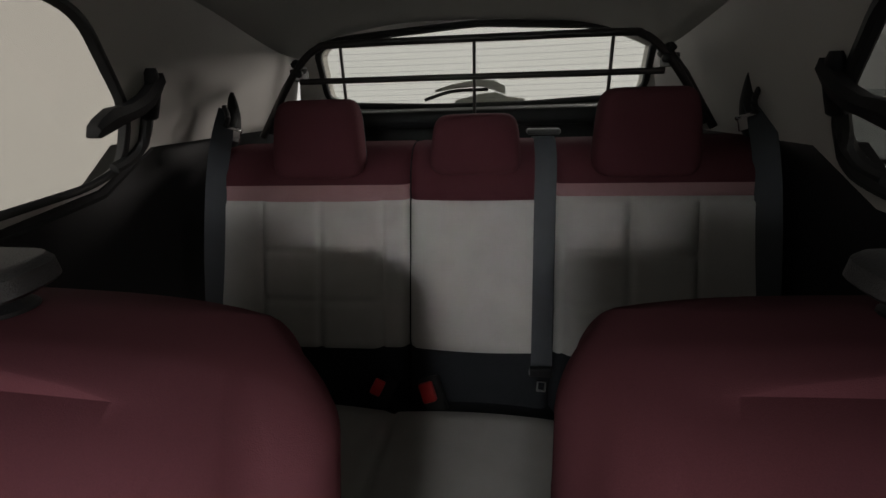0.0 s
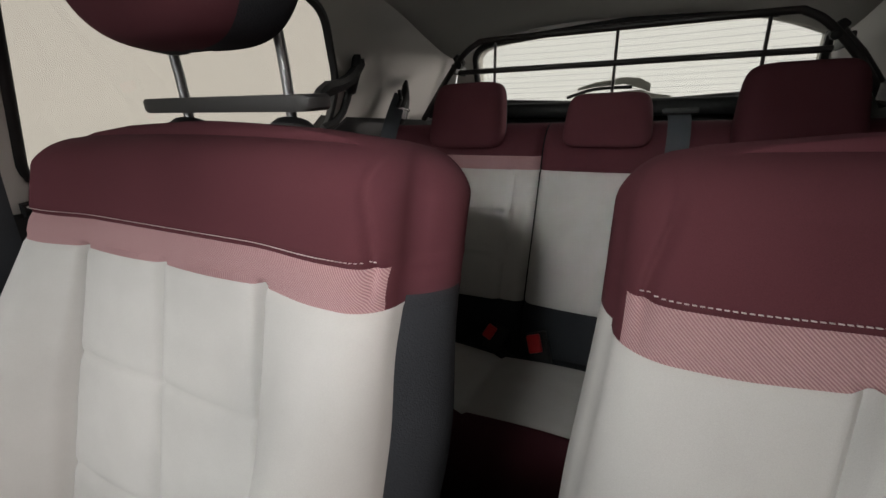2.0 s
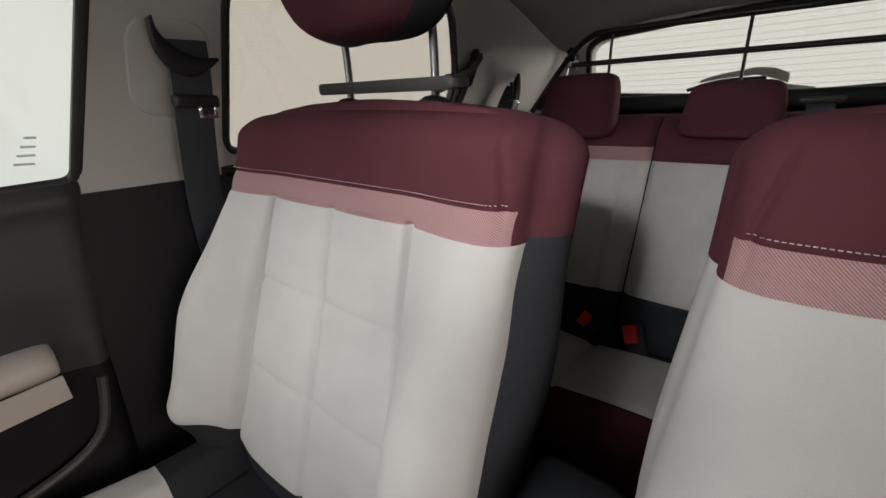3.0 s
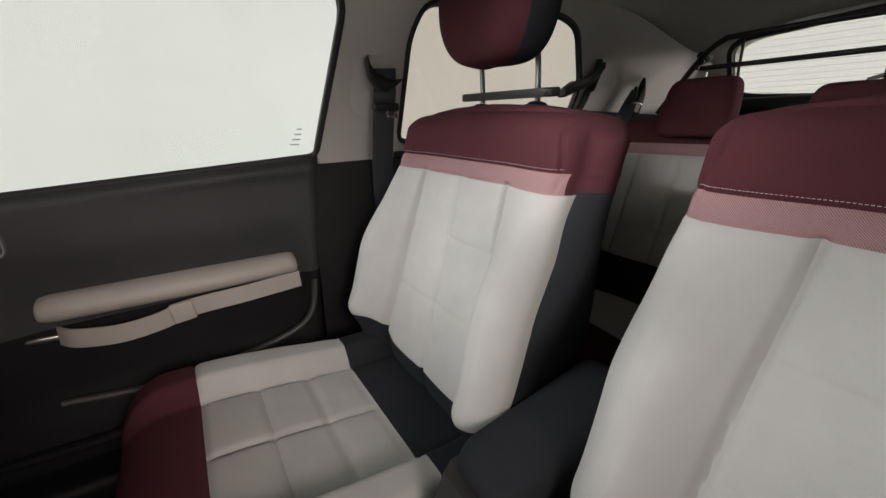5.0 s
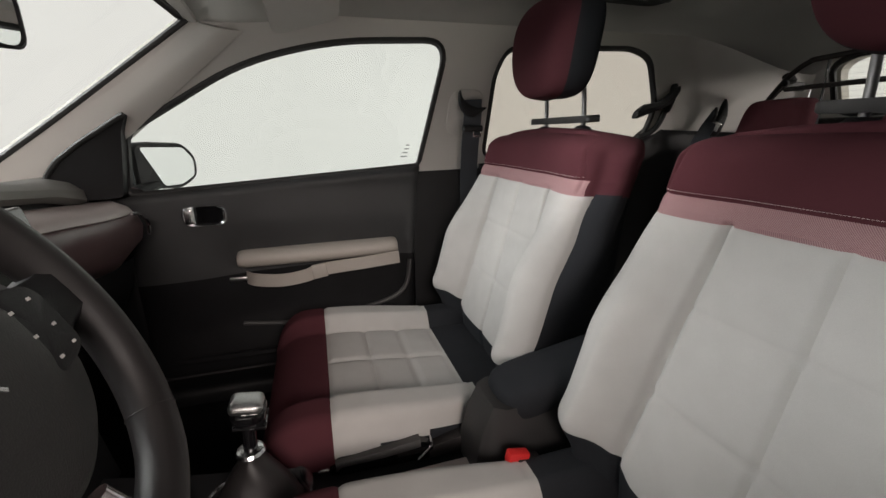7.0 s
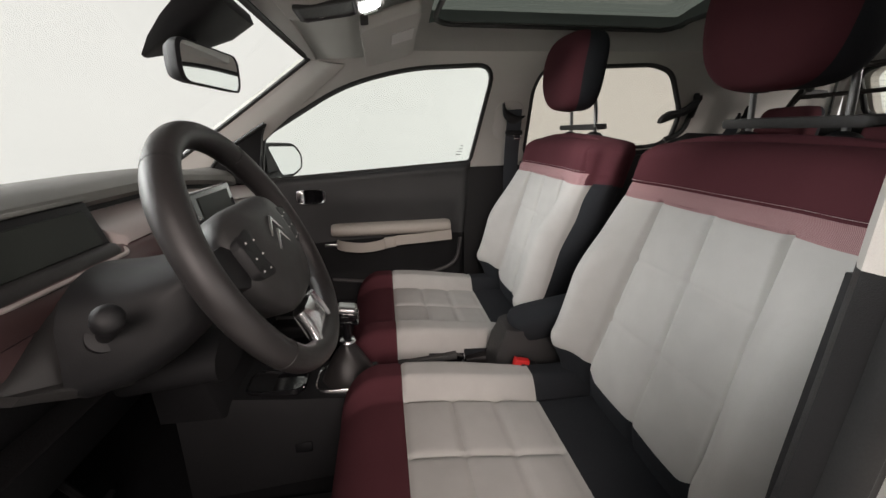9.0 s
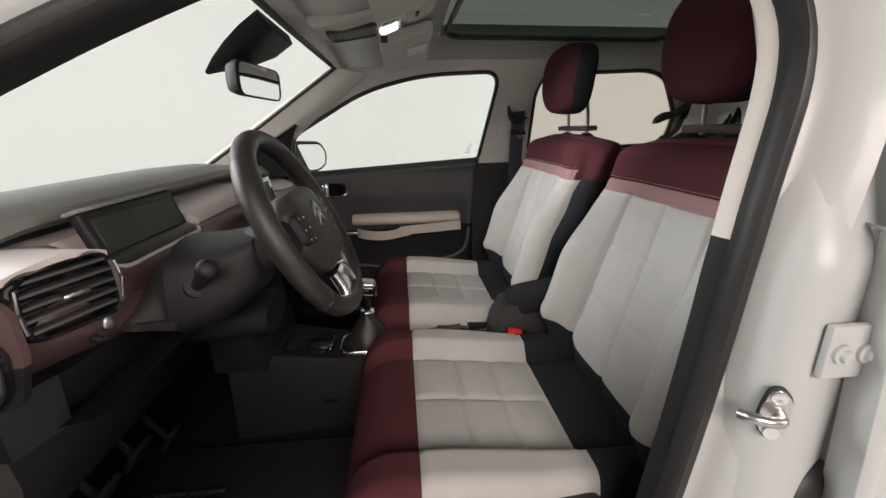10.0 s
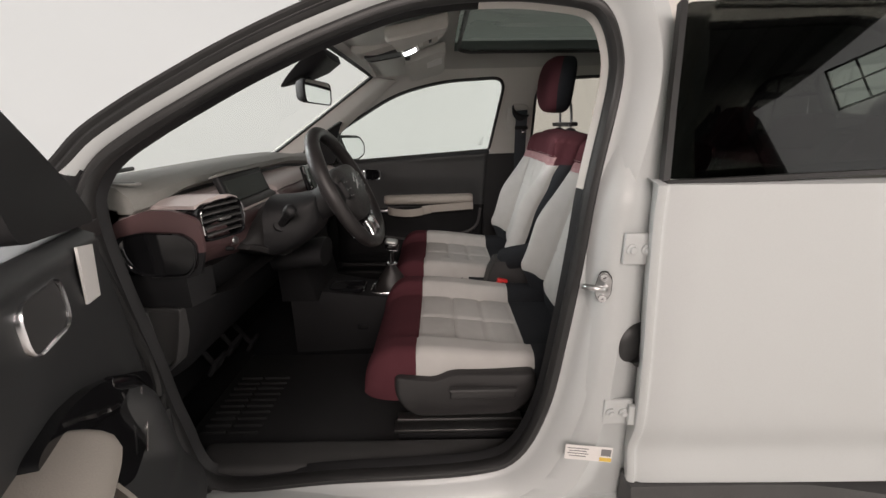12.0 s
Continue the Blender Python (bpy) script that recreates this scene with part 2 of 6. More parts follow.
def panel(outer, holes, place, thick):
    """A plate with holes: 2D loops mapped by place(p, depth); its walls go all round the edges."""
    bm = bmesh.new()
    loops = [outer] + list(holes)
    front = []
    for lp in loops:
        front.append([bm.verts.new((p[0], p[1], 0)) for p in lp])
    edges = []
    for lp in front:
        for i in range(len(lp)):
            edges.append(bm.edges.new((lp[i], lp[(i + 1) % len(lp)])))
    bmesh.ops.triangle_fill(bm, use_beauty=True, use_dissolve=False, edges=edges, normal=(0, 0, 1))
    bm.verts.index_update()
    tris = [[v.index for v in f.verts] for f in bm.faces]
    flat = [v.co.copy() for v in bm.verts]
    idx = [[v.index for v in lp] for lp in front]
    bm.free()
    out = bmesh.new()
    a = [out.verts.new(Vector(place(p, 0.0))) for p in flat]
    b = [out.verts.new(Vector(place(p, thick))) for p in flat]
    for t in tris:
        out.faces.new([a[i] for i in t])
        out.faces.new([b[i] for i in reversed(t)])
    for lp in idx:
        for i in range(len(lp)):
            j = (i + 1) % len(lp)
            out.faces.new((a[lp[i]], a[lp[j]], b[lp[j]], b[lp[i]]))
    return out


def zoned(rows, zone, mats, parent, closed=True, caps=(False, False), labels=None):
    """Splits a skin of rings into parts, one mesh for each zone. zone(centre, i, j) names the part of a face."""
    n = len(rows[0])
    faces = {}
    for i in range(len(rows) - 1):
        for j in range(n if closed else n - 1):
            k = (j + 1) % n
            quad = ((i, j), (i, k), (i + 1, k), (i + 1, j))
            c = sum((rows[a][b] for a, b in quad), Vector()) / 4
            faces.setdefault(zone(c, i, j), []).append(quad)
    for end, row in ((caps[0], 0), (caps[1], len(rows) - 1)):
        if end:
            faces.setdefault(end, []).append(tuple((row, j) for j in range(n)))
    made = {}
    for name, quads in faces.items():
        bm = bmesh.new()
        vs = {}
        for quad in quads:
            for key in quad:
                if key not in vs:
                    vs[key] = bm.verts.new(rows[key[0]][key[1]])
            try:
                bm.faces.new([vs[k] for k in quad])
            except ValueError:
                pass
        plain = name.split("#")[0]
        made[name] = part(plain, bm, mats[plain], parent, (labels or {}).get(plain, ""), 60)
    return made


def step(a, b, x):
    t = min(1.0, max(0.0, (x - a) / (b - a)))
    return t * t * (3 - 2 * t)


def groove(d, width=0.007):
    return math.exp(-(d / width) ** 2)


# ---- the studio ----
def studio():
    floor_bm = bmesh.new()
    bmesh.ops.create_grid(floor_bm, x_segments=1, y_segments=1, size=60)
    solo("floor", floor_bm, FLOORMAT, "pale painted studio floor under the car", "floor", "structure")
    # a cove of white wall that glows by itself, open on the driver's side
    def arc(r, z, a0, a1, n):
        return [Vector((r * math.cos(radians(a0 + (a1 - a0) * k / n)), r * math.sin(radians(a0 + (a1 - a0) * k / n)), z)) for k in range(n + 1)]

    def crest(p):
        """The wall is a little lower at its open end."""
        return Vector((p.x, p.y, 4.76 - 0.46 * step(62, 38, math.degrees(math.atan2(p.y, p.x)) % 360)))

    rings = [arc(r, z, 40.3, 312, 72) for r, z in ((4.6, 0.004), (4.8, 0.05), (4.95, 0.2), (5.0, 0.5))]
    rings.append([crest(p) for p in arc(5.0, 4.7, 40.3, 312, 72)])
    solo("backdrop", loft(rings, False, False), WALLGLOW, "white studio wall curving round the car, made to glow", "wall", "structure")
    edge = [crest(p) for p in arc(4.94, 4.7, 40.3, 312, 72)]
    solo("trim", tube([Vector((p.x, p.y, z)) for p, z in [(edge[0], 0.3), (edge[0], 2.0), (edge[0], 4.1)]] + edge, 0.085, 8), RUBBER, "black rail along the edge of the studio wall", "rail", "structure")
    solo("wall_east", loft([arc(8.5, 0.0, -75, 75, 30), arc(8.5, 5.0, -75, 75, 30)], False, False), CURTAIN, "dark curtain across the open side of the studio", "curtain", "structure")
    # a small lit four-pane window high in the cove
    win = thing("window_1", "small four-pane lit window high in the studio wall", "window", kind="structure", at=(3.07, 3.84, 3.74))
    m = Matrix.Translation((3.07, 3.84, 4.00)) @ Matrix.Rotation(radians(51.5), 4, "Z") @ Matrix.Rotation(radians(-8), 4, "X")
    for a in (-1, 1):
        for b in (-1, 1):
            part("pane", box(m @ Vector((0.0, a * 0.115, b * 0.125)), (0.012, 0.21, 0.23), 0.003, 1, m=m.to_3x3().to_4x4()), PANEGLOW, win, smooth=0)
    for a, b, u, v in ((0, 0, 0.02, 0.5), (0, 0, 0.46, 0.02), (0, 0.255, 0.48, 0.02), (0, -0.255, 0.48, 0.02), (0.24, 0, 0.02, 0.53), (-0.24, 0, 0.02, 0.53)):
        part("window_frame", box(m @ Vector((-0.004, a, b)), (0.024, u, v), 0.003, 1, m=m.to_3x3().to_4x4()), GREY, win, smooth=0)
    # a dark ribbed sheet ceiling
    rows = []
    for i in range(181):
        y = -9.0 + i * 0.1
        rows.append([Vector((-9.0, y, 4.95 + 0.06 * (i % 4 < 2))), Vector((9.0, y, 4.95 + 0.06 * (i % 4 < 2)))])
    solo("ceiling", loft(rows, False, False), CEIL, "dark ribbed sheet ceiling of the studio", "ceiling", "structure", smooth=0)


studio()

# ---- the car body ----
BODY = thing("car_body", "white hatchback body shell seen from inside with its glass and trim", "car body")


def side(s, p, depth=0.0, x0=0.70, k=0.45):
    """A point of the side of the car: p is (towards the rear, up); depth goes outwards."""
    return (s * (x0 - k * max(0.0, p[1] - 0.98) + depth), p[0], p[1])


FRONT_WINDOW = rounded([(-1.045, 0.915), (-1.005, 1.085), (-0.70, 1.255), (-0.47, 1.312), (-0.155, 1.328), (-0.212, 0.975)], [0.02, 0.03, 0.2, 0.2, 0.07, 0.02], 6)
REAR_WINDOW = rounded([(0.012, 1.00), (0.0, 1.25), (0.03, 1.318), (0.46, 1.335), (0.545, 1.31), (0.655, 1.16), (0.655, 1.055), (0.58, 1.03)], [0.03, 0.04, 0.05, 0.08, 0.08, 0.06, 0.06, 0.05], 5)
# upper trim of the passenger side, with its two windows
UPPER = [(-1.50, 0.90), (-1.40, 0.955), (-0.80, 1.335), (-0.55, 1.36), (0.6, 1.375), (1.1, 1.36), (1.34, 1.30), (1.45, 1.06), (0.72, 1.085), (0.60, 1.0), (0.0, 0.955), (-0.2, 0.945), (-0.23, 0.90)]
part("side_trim", panel(UPPER, [FRONT_WINDOW, REAR_WINDOW], lambda p, d: side(-1, p, d), 0.018), TRIM, BODY, "pale grey pillar and window surround trim", 30)
for nm, loop_2d in (("front_window_seal", FRONT_WINDOW), ("rear_window_seal", REAR_WINDOW)):
    pts = [Vector(side(-1, p, 0.004)) for p in loop_2d]
    part(nm, tube(pts, 0.0, closed=True, up=(1, 0, 0.4), profile=[(-0.007, -0.010), (0.007, -0.010), (0.007, 0.004), (0.003, 0.007), (-0.003, 0.007), (-0.007, 0.004)]), RUBBER, BODY)


def reveal(s, shape):
    """Black lining of a window's cut-out, through the depth of the trim."""
    cy, cz = sum(p[0] for p in shape) / len(shape), sum(p[1] for p in shape) / len(shape)
    return loft([[Vector(side(s, (cy + (p[0] - cy) * k, cz + (p[1] - cz) * k), d)) for p in shape] for k, d in ((0.997, 0.0), (0.993, 0.003), (0.992, 0.017), (1.03, 0.021))], True, False)


for s, shape in ((-1, FRONT_WINDOW), (-1, REAR_WINDOW), (1, REAR_WINDOW)):
    part("window_reveal", reveal(s, shape), RUBBER, BODY, "black lining of the window cut-out", 30)
pane = panel(FRONT_WINDOW, [], lambda p, d: side(-1, p, 0.014 + d), 0.003)
part("door_glass", pane, CLEAR, BODY, "clear side window pane", 0).visible_shadow = False
pane = panel(REAR_WINDOW, [], lambda p, d: side(-1, p, 0.014 + d), 0.003)
part("rear_side_glass", pane, TINTED, BODY, "lightly tinted rear side window pane", 0).visible_shadow = False
for k in range(4):
    c = side(-1, (-0.262 + 0.004 * k, 1.005 + 0.012 * k), 0.0125)
    part("glass_mark", box(c, (0.001, 0.022 - 0.003 * k, 0.003), 0, m=Matrix.Rotation(radians(-24), 4, "Y")), FAINT, BODY, "faint printed mark on the glass", 0)
# lower black side trim behind the passenger door
LOWER = [(-0.235, 0.20), (-0.235, 0.955), (0.0, 0.96), (0.6, 1.005), (0.72, 1.09), (1.45, 1.065), (1.45, 0.20)]
part("lower_side_trim", panel(LOWER, [], lambda p, d: (-0.694 - d, p[0], p[1]), 0.05), BLACK, BODY, "black moulded lower side trim", 30)
part("belt_ledge", tube([(-0.70, 0.0, 0.965), (-0.70, 0.35, 0.985), (-0.69, 0.60, 1.012), (-0.675, 0.73, 1.085)], 0.02, 8, flat=0.6), BLACK, BODY)

# roof lining with the opening of the glass roof
def roof_z(x, y):
    rise = step(-0.72, -0.36, y)
    return 1.362 + 0.090 * rise - 0.075 * step(0.6, 1.35, y) - (0.032 + 0.062 * rise) * (abs(x) / 0.56) ** 3


ROOF_HOLE = (-0.405, 0.405, -0.40, 0.42)
xs = [-0.56 + 1.12 * i / 40 for i in range(41)]
ys = [-0.80 + 2.12 * j / 60 for j in range(61)]
bm_roof = bmesh.new()
grid = [[bm_roof.verts.new((x, y, roof_z(x, y))) for x in xs] for y in ys]
for j in range(60):
    for i in range(40):
        cx, cy = (xs[i] + xs[i + 1]) / 2, (ys[j] + ys[j + 1]) / 2
        if not (ROOF_HOLE[0] < cx < ROOF_HOLE[1] and ROOF_HOLE[2] < cy < ROOF_HOLE[3]):
            bm_roof.faces.new((grid[j][i], grid[j][i + 1], grid[j + 1][i + 1], grid[j + 1][i]))
bmesh.ops.solidify(bm_roof, geom=list(bm_roof.faces), thickness=-0.02)
part("roof_liner", bm_roof, LINER, BODY, "pale grey felt headliner with a glass roof opening")
hole = rounded([(-0.40, -0.395), (0.40, -0.395), (0.40, 0.415), (-0.40, 0.415)], 0.06, 6)
part("roof_glass_seal", tube([(p[0], p[1], roof_z(p[0], p[1]) - 0.002) for p in hole], 0.008, 8, True), RUBBER, BODY)
bm_rg = bmesh.new()
g = [[bm_rg.verts.new((-0.46 + 0.92 * i / 12, -0.45 + 0.93 * j / 8, roof_z(-0.46 + 0.92 * i / 12, -0.45 + 0.93 * j / 8) + 0.03)) for i in range(13)] for j in range(9)]
for j in range(8):
    for i in range(12):
        bm_rg.faces.new((g[j][i], g[j][i + 1], g[j + 1][i + 1], g[j + 1][i]))
part("glass_roof", bm_rg, ROOFGLASS, BODY, "dark green tinted panoramic glass roof panel")
# outer roof skin
bm_os = bmesh.new()
g = [[bm_os.verts.new((-0.62 + 1.24 * i / 20, -0.80 + 2.2 * j / 30, roof_z((-0.62 + 1.24 * i / 20) * 0.9, -0.80 + 2.2 * j / 30) + 0.045)) for i in range(21)] for j in range(31)]
for j in range(30):
    for i in range(20):
        x, y = -0.62 + 1.24 * (i + 0.5) / 20, -0.80 + 2.2 * (j + 0.5) / 30
        if not (abs(x) < 0.44 and -0.43 < y < 0.45):
            bm_os.faces.new((g[j][i], g[j][i + 1], g[j + 1][i + 1], g[j + 1][i]))
bmesh.ops.solidify(bm_os, geom=list(bm_os.faces), thickness=-0.005)
part("roof_skin", bm_os, PAINT, BODY, "white painted roof skin")

# windscreen
def screen_pt(u, v, lift=0.0):
    """u across (-1 to 1), v from the cowl up to the header."""
    half = 0.735 * (1 - v) + 0.555 * v
    bow = 0.10 * (1 - u * u)
    y = -1.40 + 0.60 * v - bow * (1 - 0.55 * v)
    z = 0.955 + (roof_z(0.55, -0.8) - 0.955 + 0.012) * v + 0.035 * (1 - u * u) * v
    return Vector((u * half, y - lift * 0.5, z + lift))


bm_ws = bmesh.new()
g = [[bm_ws.verts.new(screen_pt(-1 + 2 * i / 24, j / 10)) for i in range(25)] for j in range(11)]
for j in range(10):
    for i in range(24):
        bm_ws.faces.new((g[j][i], g[j][i + 1], g[j + 1][i + 1], g[j + 1][i]))
part("windscreen", bm_ws, CLEAR, BODY, "clear curved windscreen").visible_shadow = False
edge = [screen_pt(-1 + 2 * i / 24, 1.0, -0.004) for i in range(25)]
part("windscreen_header_seal", tube(edge, 0.007, 6), RUBBER, BODY)
head = []
for i in range(25):
    u = -1 + 2 * i / 24
    a, b = screen_pt(u, 1.0, -0.006), Vector((u * 0.56, -0.775, roof_z(u * 0.56, -0.775) - 0.004))
    head.append([a + Vector((0, -0.004, 0.012)), a, a * 0.6 + b * 0.4 + Vector((0, 0, -0.006)), b, b + Vector((0, 0.01, 0.014))])
part("header_trim", loft(head), LINER, BODY, "pale felt strip above the windscreen")
# black printed border of the windscreen
for u0, u1, v0, v1 in ((-1.0, -0.978, 0.0, 1.0), (0.978, 1.0, 0.0, 1.0), (-0.978, 0.978, 0.978, 1.0)):
    grid_b = [[screen_pt(u0 + (u1 - u0) * i / 12, v0 + (v1 - v0) * j / 12, -0.004) for i in range(13)] for j in range(13)]
    part("windscreen_border", loft(grid_b, False, False), RUBBER, BODY)
# pillars beside the windscreen
for s in (-1, 1):
    rings = []
    for k in range(13):
        v = k / 12
        a = screen_pt(s * (1.0 if s > 0 else 1.0 - 0.045 * (1 - v) ** 2), v)
        b = Vector(side(s, (-1.10 + 0.42 * v if s < 0 else -1.235 + 0.42 * v, 1.0 + 0.32 * v), 0.0, 0.70 if s < 0 else 0.745))
        inner = Vector((-s * 0.012, 0.008, -0.010))
        mid = (a + b) / 2 + Vector((-s * 0.014, 0.008, -0.012))
        rings.append([a + Vector((s * 0.02, -0.01, 0.01)), a + inner, a * 0.7 + b * 0.3 + inner * 1.12, mid, a * 0.3 + b * 0.7 + inner * 1.1, b + inner * 0.3, b + Vector((s * 0.05, 0, 0.0))])
    part("windscreen_pillar_trim", loft(rings), TRIM, BODY, "pale grey trim of the windscreen pillar")
    line = [screen_pt(s * (1.0 if s > 0 else 1.0 - 0.045 * (1 - k / 12) ** 2), k / 12) + Vector((-s * 0.012, 0.004, -0.008)) for k in range(13)]
    part("windscreen_side_seal", tube(line, 0.008, 8), RUBBER, BODY)

# tail: rear window, its frame and the black trim below it
SETTLE.append(REAR)
def tail_pt(u, v):
    return Vector((u * (0.53 - 0.03 * v * v), 1.46 - 0.14 * v - 0.05 * u * u, 1.155 + 0.215 * v))


REAR_GLASS = rounded([(-1, 0.02), (-1, 0.9), (0, 1.06), (1, 0.9), (1, 0.02), (0.3, -0.06), (-0.3, -0.06)], [0.2, 0.2, 0.1, 0.2, 0.2, 0.1, 0.1], 6)
part("rear_window_glass", panel(REAR_GLASS, [], lambda p, d: tail_pt(p[0], p[1]) + Vector((0, d, 0)), 0.004), REARGLASS, BODY, "rear window pane with fine heating wires", 0).visible_shadow = False
part("rear_window_seal", tube([tail_pt(p[0], p[1]) + Vector((0, -0.006, 0)) for p in REAR_GLASS], 0.011, 8, True), RUBBER, BODY)
for k in range(11):
    v = 0.06 + 0.085 * k
    part("heating_wire", tube([tail_pt(-0.97 + 0.194 * i, v) + Vector((0, -0.003, 0)) for i in range(11)], 0.00045, 4), INK, BODY)
TAIL = rounded([(-0.70, 0.3), (-0.70, 1.0), (-0.56, 1.42), (0.56, 1.42), (0.70, 1.0), (0.70, 0.3)], 0.05, 3)
hole = [(tail_pt(p[0] * 1.01, p[1])[0], tail_pt(p[0], p[1])[2]) for p in REAR_GLASS]
part("tailgate_trim", panel(TAIL, [hole], lambda p, d: (p[0], 1.455 - 0.65 * max(0, p[1] - 1.155) + d, p[1]), 0.04), TRIM, BODY, "pale trim round the rear window", 30)
part("tailgate_lower_trim", box((0, 1.36, 0.83), (1.28, 0.14, 0.62), 0.03, 3), BLACK, BODY, "black trim below the rear window")
part("boot_floor", box((0, 1.12, 0.55), (1.3, 0.6, 0.04), 0.01), CARPET, BODY)
part("parcel_ledge", box((0, 1.28, 1.115), (1.20, 0.20, 0.05), 0.02, 3), BLACK, BODY)

SETTLE.pop()

# driver's side: the door opening
OPENING = [(-1.04, 0.285), (-0.74, 0.297), (-0.42, 0.315), (-0.305, 0.36), (-0.238, 0.48), (-0.207, 0.668), (-0.186, 0.861), (-0.175, 0.987), (-0.150, 1.133), (-0.130, 1.243), (-0.145, 1.322), (-0.205, 1.350), (-0.35, 1.358), (-0.47, 1.352), (-0.57, 1.334), (-0.72, 1.280), (-0.85, 1.222), (-0.95, 1.170), (-1.045, 1.117), (-1.125, 1.063), (-1.162, 1.010), (-1.172, 0.950), (-1.171, 0.89), (-1.159, 0.789), (-1.132, 0.629), (-1.105, 0.45)]
LOOP = [Vector((p[0], p[1])) for p in (q.to_2d() for q in smooth_line([(a, b, 0) for a, b in OPENING], 5, True))]


def opening(offset, dx, top=1.0):
    """The loop of the door opening, moved outwards in its plane and by dx across the car, times top along the roof."""
    out = []
    n = len(LOOP)
    for i, p in enumerate(LOOP):
        t = LOOP[(i + 2) % n] - LOOP[i - 2]
        nrm = Vector((t.y, -t.x)).normalized()
        high = step(0.95, 1.05, p.y) * step(-0.16, -0.24, p.x)
        slim = 1.0 - 0.45 * high
        rear = step(-0.33, -0.22, p.x)
        q = p + Vector((-0.008 * rear, 0)) + nrm * offset * (slim if offset > 0 else 1.0)
        out.append(Vector((0.785 - 0.014 * rear - 0.30 * max(0.0, p.y - 0.98) * (1 - 0.75 * rear * step(1.33, 1.12, p.y)) + (dx * slim * (1 - (1 - top) * high) if dx > 0.005 else dx), q.x, q.y)))
    return out


def jamb_zone(c, i, j):
    if c.z > 0.985 and c.y > -0.40:
        return "upper_jamb_trim"
    return "lower_jamb_trim"


zoned([opening(0.030, -0.075), opening(-0.008, -0.048), opening(-0.020, -0.036), opening(-0.017, -0.026), opening(-0.006, -0.008)], jamb_zone, {"upper_jamb_trim": TRIM, "lower_jamb_trim": BLACK}, BODY)
part("door_seal", tube(opening(0.0, 0.0), 0.0, closed=True, up=(1, 0, 0), profile=[(-0.011, -0.018), (-0.015, -0.006), (-0.014, 0.006), (-0.008, 0.013), (-0.001, 0.010), (0.004, 0.011), (0.009, 0.007), (0.010, -0.012)]), RUBBER, BODY, "black rubber door seal")


def frame_zone(c, i, j):
    if c.y < -1.06 and c.z < 1.035:
        return "hinge_pillar"
    return "door_frame"


zoned([opening(0.004, -0.004), opening(0.018, 0.0), opening(0.028, 0.010, 0.9), opening(0.040, 0.034, 0.80), opening(0.062, 0.046, 0.72)], frame_zone, {"door_frame": PAINT, "hinge_pillar": BLACK}, BODY, labels={"door_frame": "white painted frame of the door opening", "hinge_pillar": "black front pillar"})
# black weatherstrip and outer rail over the door
top = opening(0.075, 0.028)
pick = [p for p in top if p.z > 0.99 and p.y < -0.16]
pick.sort(key=lambda p: p.y)
part("roof_weatherstrip", tube(pick, 0.0, up=(1, 0, 0.5), profile=[(-0.015, -0.018), (-0.016, 0.002), (-0.012, 0.009), (-0.006, 0.008), (-0.002, 0.001), (0.001, 0.0), (0.004, 0.005), (0.009, 0.006), (0.012, 0.002), (0.014, -0.006), (0.014, -0.018)]), RUBBER, BODY, "black weatherstrip along the roof edge")

# centre pillar behind the opening: white outer skin
RIM = opening(0.054, 0.040)


def rim_rear(z):
    """The rear edge of the door frame at height z."""
    best = -0.60
    for a, b in zip(RIM, RIM[1:] + RIM[:1]):
        if (a.z - z) * (b.z - z) <= 0 and a.z != b.z and a.y > -0.62:
            best = max(best, a.y + (b.y - a.y) * (z - a.z) / (b.z - a.z))
    return best


rows_b = []
for k in range(77):
    z = 0.22 + (1.36 - 0.22) * k / 76
    tumb = 0.45 * max(0.0, z - 0.98)
    yl = -0.170 + 0.045 * step(0.9, 1.25, z) - 0.030 * step(0.75, 0.48, z) - 0.20 * step(0.52, 0.24, z)
    yl += step(0.74, 0.50, z) * max(0.0, rim_rear(z) - yl)
    base = 0.822 - tumb + 0.012 * step(0.5, 0.3, z)
    wide = 0.02 + 0.07 * step(1.0, 1.3, z) - yl
    rows_b.append([Vector((base - 0.05, yl - 0.010, z))] + [Vector((base + dx, yl + f * wide, z)) for f, dx in ((0.03, -0.008), (0.14, 0.006), (0.26, 0.004 + 0.012 * step(0.9, 0.6, z)), (0.46, -0.004), (0.64, -0.022), (0.9, -0.03), (0.95, -0.08))])
part("centre_pillar", loft(rows_b, False, False), PAINT, BODY, "white painted centre pillar")
# inner side of the centre pillar and rear quarter on the driver's side
part("centre_pillar_trim", panel([(-0.16, 0.975), (-0.13, 1.25), (-0.13, 1.37), (0.08, 1.37), (0.02, 1.20), (0.02, 0.965)], [], lambda p, d: side(1, p, d, 0.75, 0.35), 0.03), TRIM, BODY, "pale grey centre pillar trim", 30)
part("centre_pillar_lower_trim", panel([(-0.20, 0.25), (-0.18, 0.75), (-0.16, 0.972), (0.03, 0.962), (0.03, 0.25)], [], lambda p, d: (0.694 + d, p[0], p[1]), 0.03), BLACK, BODY, "black lower centre pillar trim", 30)
part("side_trim", panel([(0.02, 0.965), (0.02, 1.37), (0.6, 1.375), (1.1, 1.36), (1.34, 1.30), (1.45, 1.06), (0.72, 1.085), (0.60, 1.0)], [REAR_WINDOW], lambda p, d: side(1, p, d), 0.018), TRIM, BODY, "pale grey pillar and window surround trim", 30)
part("rear_window_seal", tube([Vector(side(1, p, 0.004)) for p in REAR_WINDOW], 0.012, 8, True), RUBBER, BODY)
